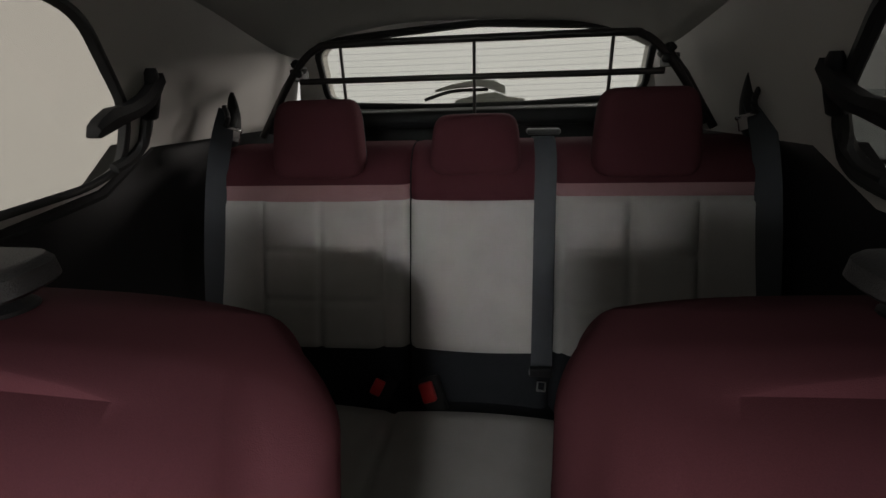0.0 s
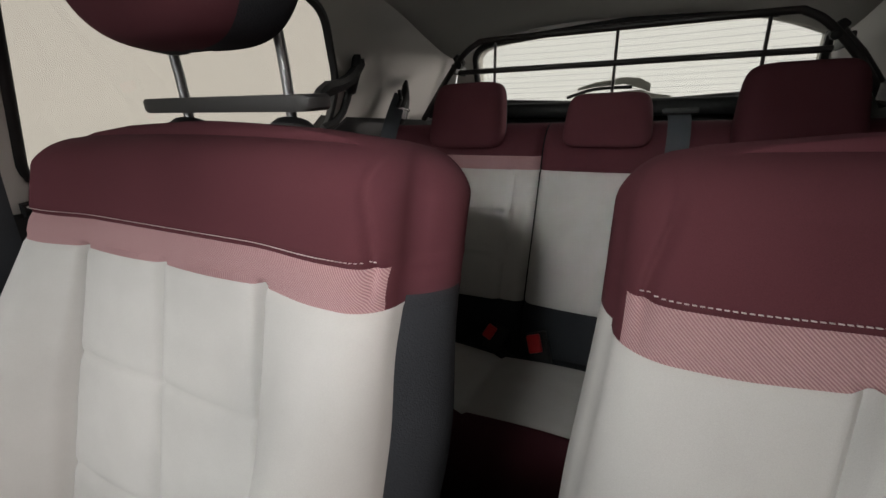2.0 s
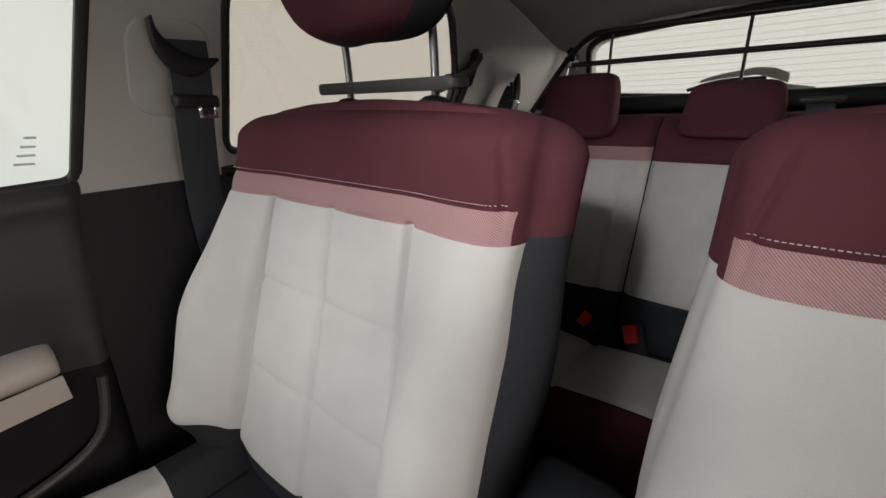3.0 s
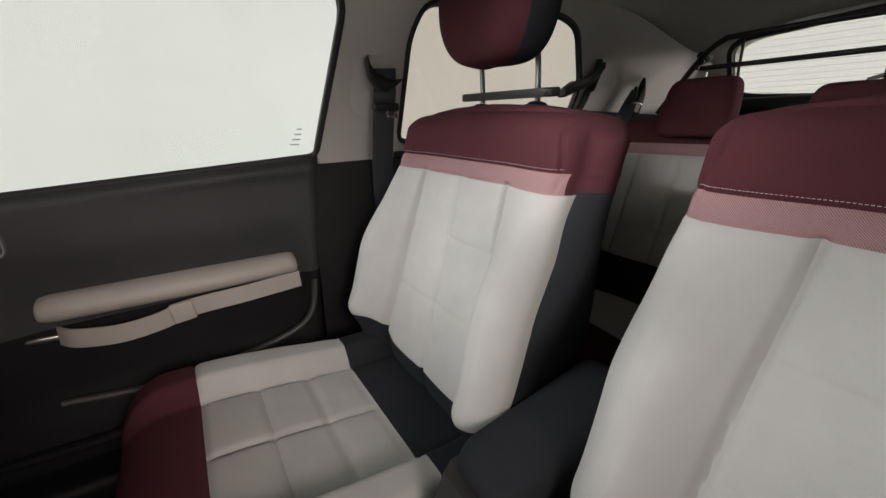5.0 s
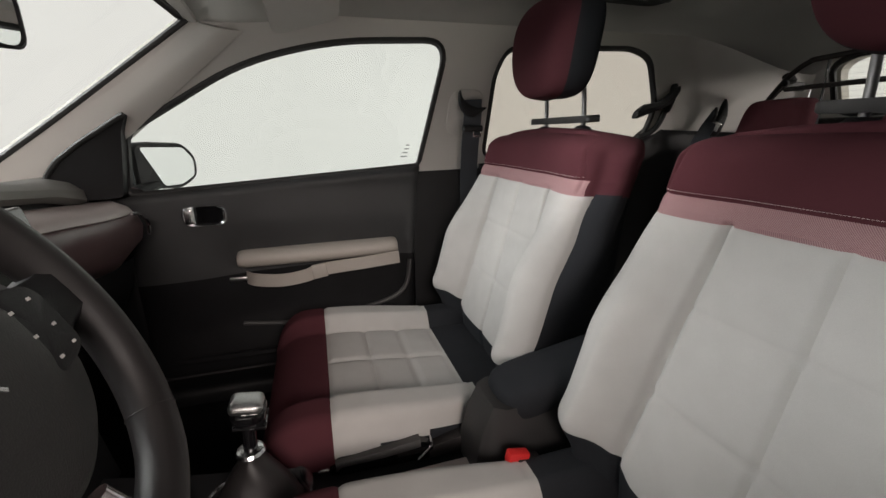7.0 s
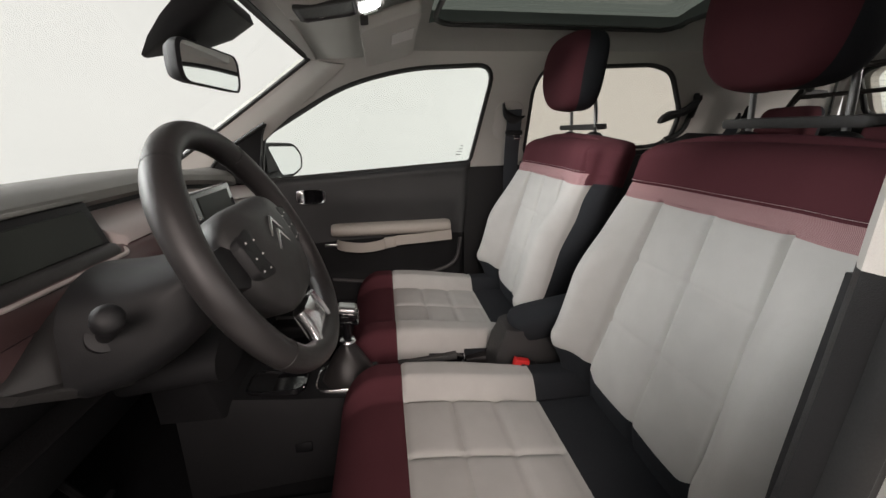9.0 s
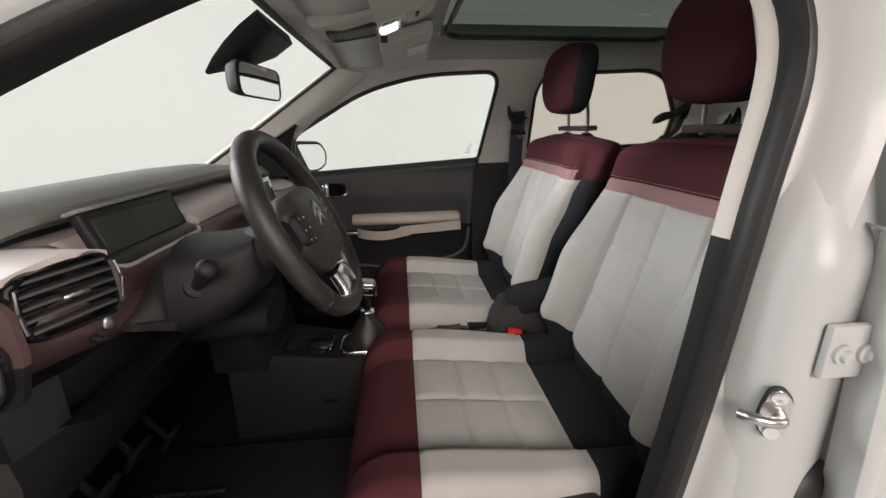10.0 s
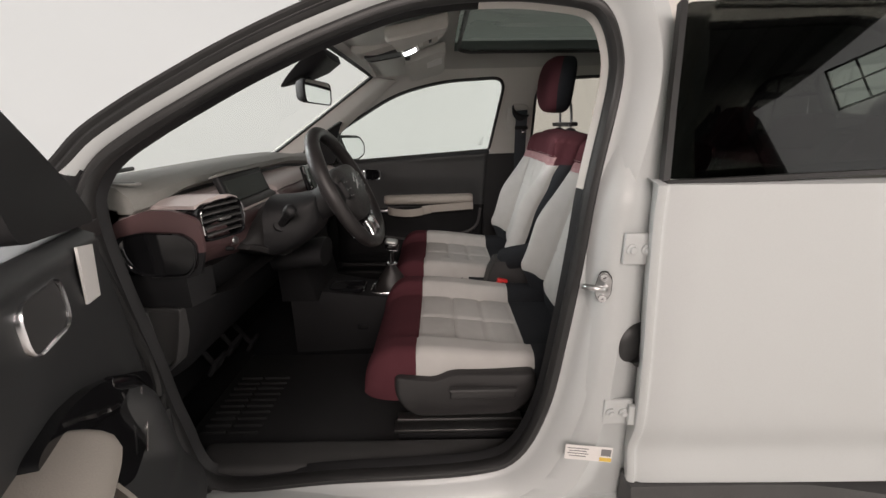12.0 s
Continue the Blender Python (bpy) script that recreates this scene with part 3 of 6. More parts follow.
part("lower_side_trim", panel([(0.034, 0.20), (0.034, 0.96), (0.6, 1.005), (0.72, 1.09), (1.45, 1.065), (1.45, 0.20)], [], lambda p, d: (0.694 + d, p[0], p[1]), 0.05), BLACK, BODY, "black moulded lower side trim", 30)

# floor, sills and bulkhead
part("cabin_floor", box((0, -0.27, 0.245), (1.42, 2.24, 0.03), 0.01), CARPET, BODY, "black carpeted cabin floor")
part("sill_trim", box((0.715, -0.62, 0.275), (0.10, 0.98, 0.07), 0.018, 3), GREY, BODY, "dark grey plastic sill trim")
part("sill", box((0.80, -0.62, 0.215), (0.12, 1.5, 0.10), 0.03, 3), PAINT, BODY, "white painted sill")
part("sill_trim", box((-0.69, -0.62, 0.275), (0.10, 0.98, 0.07), 0.018, 3), BLACK, BODY)
part("bulkhead", box((0, -1.36, 0.58), (1.42, 0.05, 0.75), 0.01), CARPET, BODY, "black carpeted bulkhead")
part("footwell_side", box((0.735, -1.285, 0.58), (0.05, 0.15, 0.66), 0.02, 3), BLACK, BODY, "black footwell side trim")
part("footwell_side", box((-0.715, -1.21, 0.58), (0.05, 0.30, 0.66), 0.02, 3), BLACK, BODY)
part("outer_skin", box((-0.80, 0.1, 0.57), (0.08, 3.2, 0.64), 0.03, 3), PAINT, BODY, "white outer skin of the far side")
part("bonnet", loft([[Vector((x, y, 0.93 - 0.25 * ((-1.5 - y) / 0.9) ** 2 - 0.05 * (x / 0.75) ** 2 - dz)) for x in [-0.75 + 0.125 * i for i in range(13)]] for y, dz in ((-1.45, 0), (-1.6, 0), (-1.8, 0), (-2.0, 0), (-2.2, 0), (-2.35, 0.05), (-2.40, 0.25))], False, False), PAINT, BODY, "white painted bonnet")
part("cowl", box((0, -1.50, 0.93), (1.46, 0.16, 0.03), 0.01), BLACK, BODY, "black plastic cowl below the windscreen")


def windscreen_wiper():
    w = thing("windscreen_wiper", "black windscreen wiper parked at the foot of the glass", "wiper", at=(0.35, -1.52, 0.96))
    part("blade", tube(smooth_line([(0.150, -1.527, 0.980), (0.34, -1.512, 0.978), (0.60, -1.465, 0.968)], 6), 0.007, 8), RUBBER, w, "black rubber blade")
    part("arm", tube(smooth_line([(0.34, -1.516, 0.986), (0.48, -1.50, 0.980), (0.62, -1.50, 0.955)], 6), 0.008, 8, flat=0.6), BLACK, w)


windscreen_wiper()


# ---- rear door on the driver's side ----
def rear_door():
    d = thing("rear_door", "closed white rear side door with dark privacy glass", "car door", at=(0.86, 0.4, 0.35))
    rows = []
    for k in range(29):
        z = 0.352 + (1.012 - 0.352) * k / 28
        yl = -0.072 - 0.028 * step(0.352, 1.012, z)
        bow = 0.862 + 0.012 * math.sin(math.pi * (z - 0.35) / 0.66) - 0.020 * groove(z - 0.43, 0.05) + 0.004 * step(0.95, 1.01, z)
        rows.append([Vector((bow - 0.05, yl + 0.012, z)), Vector((bow - 0.018, yl, z)), Vector((bow - 0.006, yl - 0.001, z)), Vector((bow - 0.001, yl + 0.004, z)), Vector((bow, yl + 0.012, z)), Vector((bow - 0.0035, yl + 0.017, z)), Vector((bow - 0.0035, yl + 0.021, z)), Vector((bow, yl + 0.028, z))] + [Vector((bow + 0.006 * math.sin(math.pi * i / 14), yl + 0.012 + (1.05 - yl) * i / 14, z)) for i in range(1, 15)])
    rows.append([v + Vector((-0.03, 0, 0.006)) for v in rows[-1]])
    part("door_skin", loft(rows, False, False), PAINT, d, "white painted door skin")
    lower = []
    for i in range(15):
        y = -0.07 + 1.1 * i / 14
        ztop = 0.350 - 0.045 * step(0.28, 0.62, y)
        lower.append([Vector((0.815, y, 0.10)), Vector((0.868, y, 0.12)), Vector((0.876, y, ztop - 0.02)), Vector((0.870, y, ztop)), Vector((0.82, y, ztop + 0.001))])
    part("cladding", loft(lower), GREY, d, "dark grey plastic lower cladding")
    win = rounded([(-0.080, 1.018), (-0.020, 1.33), (0.62, 1.345), (1.0, 1.18), (1.0, 1.045)], 0.02, 4)
    part("window", panel(win, [], lambda p, dd: (0.842 - 0.42 * (p[1] - 1.0) + dd, p[0], p[1]), 0.004), PRIVACY, d, "dark privacy glass", 0)
    part("window_frame", tube([(0.848, -0.084, 1.005), (0.79, -0.060, 1.14), (0.71, -0.024, 1.33)], 0.0, up=(1, 0, 0), profile=[(-0.006, -0.010), (-0.006, 0.006), (0.006, 0.006), (0.006, -0.010)]), RUBBER, d, "black window frame edge")
    part("belt_strip", tube([(0.852, -0.085, 1.013), (0.856, 0.3, 1.03), (0.856, 1.0, 1.045)], 0.0, profile=[(-0.006, -0.004), (-0.006, 0.005), (0.006, 0.005), (0.006, -0.004)]), RUBBER, d)
    return d


rear_door()


def door_hinge(z):
    h = part("door_hinge", join(box((0.834, -0.106, z), (0.010, 0.062, 0.062), 0.004, 2), box((0.846, -0.074, z), (0.014, 0.03, 0.048), 0.004, 2)), PAINT, BODY, "white painted door hinge")
    for dy in (-0.122, -0.094):
        part("bolt", lathe([(0.011, 0), (0.011, 0.005), (0.007, 0.006), (0.006, 0.010), (0.002, 0.011)], (0.838, dy, z), (1, 0, 0), 16), PAINT, h)


door_hinge(0.888)
door_hinge(0.522)


def striker():
    st = thing("door_striker", "zinc door striker loop bolted to the white pillar", "striker", at=(0.83, -0.165, 0.80))
    plate = [Vector((0, p[0], p[1])) for p in rounded([(0.0, -0.042), (0.018, -0.018), (0.018, 0.024), (0.004, 0.040), (-0.010, 0.036), (-0.018, 0.004), (-0.016, -0.026)], 0.010, 4)]
    m = Matrix.Translation((0.820, -0.160, 0.806)) @ Matrix.Rotation(radians(-25), 4, "Z") @ Matrix.Scale(0.8, 4)
    part("gasket", loft([[m @ (q * 1.08) for q in plate], [m @ (q * 1.08 + Vector((0.004, 0, 0))) for q in plate]]), RUBBER, st)
    part("plate", loft([[m @ (q + Vector((0.003, 0, 0))) for q in plate], [m @ (q + Vector((0.008, 0, 0))) for q in plate]]), STEEL, st)
    for dz in (-0.028, 0.028):
        part("screw", lathe([(0.008, 0), (0.008, 0.0024), (0.005, 0.003), (0.002, 0.002)], m @ Vector((0.008, 0.0, dz)), m.to_3x3() @ Vector((1, 0, 0)), 14), CHROME, st)
    part("loop", tube([m @ Vector(q) for q in smooth_line([(0.004, 0.006, 0.0), (0.024, 0.002, 0.002), (0.032, -0.014, 0.004), (0.030, -0.034, 0.004), (0.020, -0.044, 0.0)], 5)], 0.0062, 10), STEEL, st, "worn steel loop")


striker()


def cable_boot():
    b = thing("cable_boot", "black ribbed rubber cable boot between pillar and rear door", "cable boot", at=(0.83, -0.11, 0.68))
    part("flange", lathe([(0.044, -0.02), (0.046, 0.004), (0.042, 0.012), (0.032, 0.018), (0.022, 0.020)], (0.812, -0.084, 0.678), (0.95, 0.3, 0), 24), RUBBER, b)
    prof = []
    for k in range(12):
        prof.append((0.022 if k % 2 else 0.027, 0.010 + 0.006 * k))
    part("bellows", lathe(prof, (0.822, -0.080, 0.664), (0.15, 0.75, -0.62), 18), RUBBER, b)


cable_boot()


def pillar_label():
    s = thing("pillar_label", "white printed information sticker with a yellow corner on the pillar", "sticker", at=(0.852, -0.168, 0.434))
    m = Matrix.Translation((0.859, -0.168, 0.434)) @ Matrix.Rotation(radians(-8), 4, "Z") @ Matrix.Rotation(radians(3), 4, "Y")
    part("paper", box((0, 0, 0), (0.0012, 0.098, 0.040), 0, m=m), PAPER, s, smooth=0)
    for k in range(4):
        part("print_line", box((0, 0, 0), (0.0012, 0.044 - 0.008 * (k % 2), 0.0016), 0, m=m @ Matrix.Translation((0.0009, -0.022, 0.012 - 0.007 * k))), INK, s, smooth=0)
    part("print_block", box((0, 0, 0), (0.0012, 0.020, 0.018), 0, m=m @ Matrix.Translation((0.0008, 0.036, 0.006))), INK, s, smooth=0)
    part("yellow_mark", box((0, 0, 0), (0.0012, 0.024, 0.010), 0, m=m @ Matrix.Translation((0.0008, 0.036, -0.013))), YELLOW, s, smooth=0)


pillar_label()


# ---- front seats ----
SEAT_MATS = {"maroon_cover": MAROON, "twill_band": PINK, "pale_cover": BEIGE, "side_cover": CHARCOAL, "lower_cover": CHARCOAL, "front_cover": MAROON}
SEAT_LABELS = {"maroon_cover": "maroon cloth shoulder cover", "twill_band": "pink twill band", "pale_cover": "pale grey quilted cloth", "side_cover": "charcoal cloth side panel", "lower_cover": "charcoal cloth lower panel", "front_cover": "maroon cloth front edge"}


def back_front(x, z):
    """How far the front of the backrest stands behind its middle plane (minus: towards the front)."""
    ax = abs(x)
    xs = 0.138 + max(0.0, 0.95 - z) * 0.085
    bol = 0.010 + 0.070 * step(0.99, 0.76, z) - 0.030 * step(0.64, 0.54, z)
    y = -bol * step(xs - 0.02, xs + 0.075, ax) + 0.012 * step(xs + 0.09, xs + 0.14, ax) * step(0.93, 0.80, z)
    if z < 0.957:
        y += 0.012 * groove(ax - xs, 0.006)
        if ax < xs:
            y += 0.0045 * groove(x, 0.0060)
            for zq in (0.832, 0.692):
                y += 0.0034 * groove(z - zq, 0.0060)
            y -= 0.005 * math.sin(math.pi * min(1, ax / xs)) ** 0.7
    y += 0.005 * groove(ax - 0.252 + 0.012 * step(0.98, 1.06, z), 0.0035) * step(0.957, 0.965, z)
    y += 0.004 * groove(z - 0.984, 0.004) + 0.003 * groove(z - 0.956, 0.004)
    return y


def front_seat(cx, dy, s, cdy):
    """A front seat centred on cx; s: the sign of its outer side."""
    seat = thing("front_seat", "maroon and pale grey quilted cloth front seat", "car seat", "front seats", at=(cx, dy - 0.3, 0.26))
    z0, zt = 0.46, 1.076
    nf, ns, nb, nz = 200, 14, 20, 124
    rows = []
    for i in range(nz + 1):
        t = i / nz
        z = z0 + (zt - z0) * (1 - (1 - t) ** 1.25)
        over = max(0.0, (z - (zt - 0.034)) / 0.034)
        rnd = 1 - math.sqrt(max(0.0, 1 - over * over))
        w = 0.268 + 0.026 * step(0.97, 0.74, z) - 0.016 * step(0.60, 0.48, z) - 0.024 * rnd
        yf = dy - 0.150 + (z - 0.5) * 0.245 + 0.036 * rnd + 0.03 * step(0.56, 0.46, z)
        thick = 0.125 + 0.03 * step(0.9, 0.6, z) - 0.035 * rnd
        rr = 0.052 - 0.014 * step(0.85, 0.93, z)
        flare = (0.031 if s < 0 else 0.012) * step(0.62, 0.85, z) * (1 - rnd)
        ring = []
        for j in range(nf + 1):
            q = -1 + 2 * j / nf
            x = w * (0.55 * q + 0.45 * math.sin(math.pi / 2 * q))
            e = max(0.0, (abs(x) - (w - rr)) / rr)
            lift = 0.050 * step(0.13, 0.21, abs(x)) * groove(z - 0.545, 0.07)
            ring.append(Vector((cx + x, yf + rr * (1 - math.sqrt(max(0.0, 1 - min(1, e) ** 2))) + back_front(x, z + lift) * (1 - rnd), z + lift)))
        # the inner flank draws in towards the cushion
        for p in ring:
            x = (p.x - cx) * -s
            p.x += s * (0.013 if s > 0 else 0.012) * step(0.95, 0.72, z) * step(0.15, 0.25, x)
        wr, wl = ring[-1].x - cx, cx - ring[0].x
        ya, yb = ring[-1].y, yf + thick
        for j in range(1, ns):
            q = j / ns
            ring.append(Vector((cx + wr - 0.012 * q * q + flare * math.sin(math.pi * min(1.0, q * 1.15)) ** 0.8, ya + (yb - ya) * q, z)))
        for j in range(nb + 1):
            q = 1 - 2 * j / nb
            ring.append(Vector((cx + ((wr if q > 0 else wl) - 0.012) * q, yb + 0.02 * (1 - q ** 4), z)))
        ya2 = ring[0].y
        for j in range(1, ns):
            q = 1 - j / ns
            ring.append(Vector((cx - wl + 0.012 * q * q - flare * math.sin(math.pi * min(1.0, q * 1.15)) ** 0.8, ya2 + (yb - ya2) * q, z)))
        rows.append(ring)
    # the top falls off towards the back
    z_mid = [ring[nf // 2].z for ring in rows]
    for i, ring in enumerate(rows):
        fall = step(0.93, 1.06, ring[0].z)
        y0 = min(p.y for p in ring)
        for p in ring:
            p.z -= 0.12 * fall * max(0.0, p.y - y0 - 0.03) + 0.009 * step(0.995, 1.07, z_mid[i]) * (abs(p.x - cx) / 0.268) ** 2.2
    mid = sum(rows[-1], Vector()) / len(rows[-1])
    for k, lift in ((0.9, 0.005), (0.6, 0.013), (0.2, 0.017)):
        rows.append([mid + (p - mid) * k + Vector((0, 0, lift)) for p in rows[nz]])

    def zone(c, i, j):
        x, z = c.x - cx, c.z
        if j < nf:
            if z > 0.984 or (abs(x) > 0.262 and z > 0.955):
                return "maroon_cover"
            if z > 0.956:
                return "twill_band"
            if rows[i][nf // 2].z > 0.545:
                return "pale_cover"
            return "lower_cover"
        yrel = c.y - (dy - 0.150 + (z - 0.5) * 0.245)
        if s > 0 and x < 0 and yrel < 0.12:
            return "maroon_cover" if rows[i][0].z > 0.955 else ("pale_cover" if rows[i][nf // 2].z > 0.545 else "side_cover")
        if rows[i][0].z > 0.955 - 0.22 * max(0.0, yrel - 0.065):
            return "maroon_cover"
        return "side_cover"

    zoned(rows, zone, SEAT_MATS, seat, caps=("side_cover", "maroon_cover"), labels=SEAT_LABELS)

    # top stitch along the shoulder seam
    bm = bmesh.new()
    n = 130
    for k in range(n):
        x = -0.254 + 0.508 * k / (n - 1)
        yf = dy - 0.150 + (0.994 - 0.5) * 0.245
        e = max(0.0, (abs(x) - (0.268 - 0.038)) / 0.038)
        y = yf + 0.038 * (1 - math.sqrt(max(0.0, 1 - e * e))) + back_front(x, 0.997) - 0.0022
        b = box((cx + x, y, 0.9905), (0.0024, 0.0012, 0.0005), 0)
        me = bpy.data.meshes.new("tmp")
        b.to_mesh(me)
        b.free()
        bm.from_mesh(me)
        bpy.data.meshes.remove(me)
    part("stitching", bm, STITCH, seat, "pale top stitching", 0)

    # cushion, from the rear edge to the rolled front
    rows = []
    nx, ny = 96, 96
    for i in range(ny + 1):
        t = i / ny
        y = -0.10 - 0.595 * (1 - (1 - t) ** 1.5)
        over = max(0.0, (-0.60 - y) / 0.096)
        rnd = 1 - math.sqrt(max(0.0, 1 - min(1, over) ** 2))
        w = 0.262 + 0.012 * step(-0.2, -0.4, y) - 0.03 * rnd
        top = 0.495 + 0.030 * step(-0.2, -0.56, y) - 0.085 * rnd
        bottom = 0.412 + 0.012 * rnd
        rr = 0.026
        ring = []
        for j in range(nx + 1):
            q = -1 + 2 * j / nx
            x = w * (0.6 * q + 0.4 * math.sin(math.pi / 2 * q))
            ax = abs(x)
            e = min(1.0, max(0.0, (ax - (w - rr)) / rr))
            z = top - rr * (1 - math.sqrt(1 - e * e)) + (1 - rnd) * 0.040 * step(0.160, 0.205, ax)
            if y > -0.552:
                z -= 0.010 * groove(ax - 0.166, 0.006)
                if ax < 0.166 and y < -0.25:
                    z -= 0.006 * (groove(x, 0.006) + groove(y + 0.445, 0.006) + groove(y + 0.345, 0.006))
                    z += 0.004 * abs(math.sin(math.pi * (y + 0.545) / 0.1)) * math.sin(math.pi * ax / 0.166)
            z -= 0.006 * groove(y + 0.552, 0.005) + 0.004 * groove(y + 0.248, 0.005)
            if y < -0.552:
                z -= 0.005 * groove(ax - 0.185, 0.006)
            ring.append(Vector((cx + x, y + cdy, z)))
        zs = ring[-1].z
        for j in range(1, 9):
            ring.append(Vector((cx + w + 0.008 * math.sin(math.pi * j / 9), y + cdy, zs + (bottom - zs) * j / 9)))
        for j in range(9):
            ring.append(Vector((cx + w - 2 * w * j / 8, y + cdy, bottom)))
        for j in range(1, 9):
            ring.append(Vector((cx - w - 0.008 * math.sin(math.pi * j / 9), y + cdy, bottom + (zs - bottom) * j / 9)))
        rows.append(ring)

    def czone(c, i, j):
        y = c.y - cdy
        if y < -0.552:
            return "front_cover"
        if j >= nx and c.z < 0.486 + 0.012 * step(-0.5, -0.2, y):
            return "side_cover"
        if y > -0.246:
            return "lower_cover"
        return "pale_cover"

    zoned(rows, czone, SEAT_MATS, seat, caps=("lower_cover", "front_cover"), labels=SEAT_LABELS)

    # headrest
    tilt = Matrix.Translation((cx + (0.018 if s < 0 else 0.006), dy + 0.026, 1.265)) @ Matrix.Rotation(radians(-4), 4, "X")
    rows = []
    for i in range(41):
        a = -math.pi / 2 + math.pi * i / 40
        hz = 0.110 * math.copysign(abs(math.sin(a)) ** 0.78, math.sin(a))
        k = max(0.02, math.cos(a)) ** 0.50
        ring = []
        for j in range(64):
            b = 2 * math.pi * j / 64
            cb, sb = math.cos(b), math.sin(b)
            x = 0.140 * k * math.copysign(abs(cb) ** 0.55, cb) * (1 + 0.10 * hz / 0.108)
            y = 0.056 * k * math.copysign(abs(sb) ** 0.75, sb) - 0.012 * math.cos(hz * 12) + 0.02 * abs(cb) ** 3
            if sb < 0:
                y -= 0.003 * (1 - abs(cb))
            ring.append(tilt @ Vector((x, y, hz)))
        rows.append(ring)

    def hzone(c, i, j):
        return "headrest_back#" if math.sin(2 * math.pi * (j + 0.5) / 64) > -0.50 else "headrest_front#"

    hm = {"headrest_back": CHARCOAL, "headrest_front": MAROON}
    zoned(rows, hzone, hm, seat, caps=("headrest_front#", "headrest_front#"), labels={"headrest_back": "charcoal cloth rear of the headrest", "headrest_front": "maroon cloth headrest"})
    for k in (-1, 1):
        part("headrest_rod", tube(smooth_line([(cx + k * 0.083, dy + 0.080, 1.03), (cx + k * 0.083, dy + 0.077, 1.14), (cx + k * 0.083, dy + 0.066, 1.215)], 5), 0.0056, 12), DARKSTEEL, seat, "polished steel headrest rod")
        part("rod_collar", lathe([(0.024, 0.0), (0.023, 0.008), (0.016, 0.014), (0.010, 0.016)], (cx + k * 0.083, dy + 0.078, 1.076), (0, 0.15, 1), 20), BLACK, seat)
    # a flat bar clipped round the rods
    bar = [Vector((p[0], p[1], 0)) for p in rounded([(-0.138 * -s, -0.020), (0.130 * -s, -0.020), (0.130 * -s, 0.020), (-0.138 * -s, 0.020)], 0.016, 5)]
    mb = Matrix.Translation((cx, dy + 0.076, 1.099)) @ Matrix.Rotation(radians(4), 4, "X")
    part("hanger_bar", loft([[mb @ (p * 0.97) for p in bar], [mb @ (p + Vector((0, 0, 0.003))) for p in bar], [mb @ (p + Vector((0, 0, 0.013))) for p in bar], [mb @ (p * 0.97 + Vector((0, 0, 0.016))) for p in bar]]), COLUMN, seat, "dark bar clipped to the headrest rods")
    return seat


DRIVER_X, PASSENGER_X, DRIVER_Y, PASSENGER_Y = 0.373, -0.316, 0.025, 0.0
seat_p = front_seat(PASSENGER_X, PASSENGER_Y, -1, PASSENGER_Y)
seat_d = front_seat(DRIVER_X, DRIVER_Y, 1, 0.004)


def seat_base(seat, cx, dy, s, full):
    """Side cover, rails and frame below a front seat."""
    x = cx + s * 0.268
    ring = rounded([(-0.605, 0.43), (-0.605, 0.500), (-0.50, 0.490), (-0.46, 0.510), (-0.24, 0.506), (-0.235, 0.45), (-0.28, 0.385), (-0.56, 0.378)], [0.03, 0.02, 0.03, 0.03, 0.02, 0.04, 0.05, 0.07], 4)
    if full:
        part("side_valance", loft([[Vector((x + s * dx, cyx + (p[0] - cyx) * k, 0.44 + (p[1] - 0.44) * k)) for p in ring] for dx, k, cyx in ((-0.03, 1.0, -0.4), (0.018, 1.0, -0.4), (0.028, 0.97, -0.4), (0.032, 0.92, -0.4))]), COLUMN, seat, "dark grey plastic seat side cover")
    if full:
        part("height_lever", box((x + s * 0.038, -0.378, 0.456), (0.018, 0.170, 0.030), 0.007, 3, taper=(1, 0.98)), COLUMN, seat, "dark grey seat height lever")
        part("lever_lip", box((x + s * 0.042, -0.378, 0.470), (0.016, 0.172, 0.008), 0.003, 2), GREY, seat)
    for k in (-0.2, 0.255 if full else 0.2):
        part("seat_rail", box((cx + k, -0.46 + dy, 0.345), (0.030, 0.34, 0.008), 0.002), STEEL, seat, "steel seat rail")
        part("rail_bed", box((cx + k, -0.46 + dy, 0.312), (0.042, 0.36, 0.010), 0.002), STEEL, seat, "steel seat rail")
        part("rail_foot", box((cx + k, -0.46 + dy, 0.285), (0.036, 0.34, 0.050), 0.004), BLACK, seat)
    part("seat_pan", box((cx, -0.40 + dy, 0.35), (0.44, 0.44, 0.08), 0.03, 3), BLACK, seat)


seat_base(seat_p, PASSENGER_X, PASSENGER_Y, 1, False)
seat_base(seat_d, DRIVER_X, DRIVER_Y, 1, True)


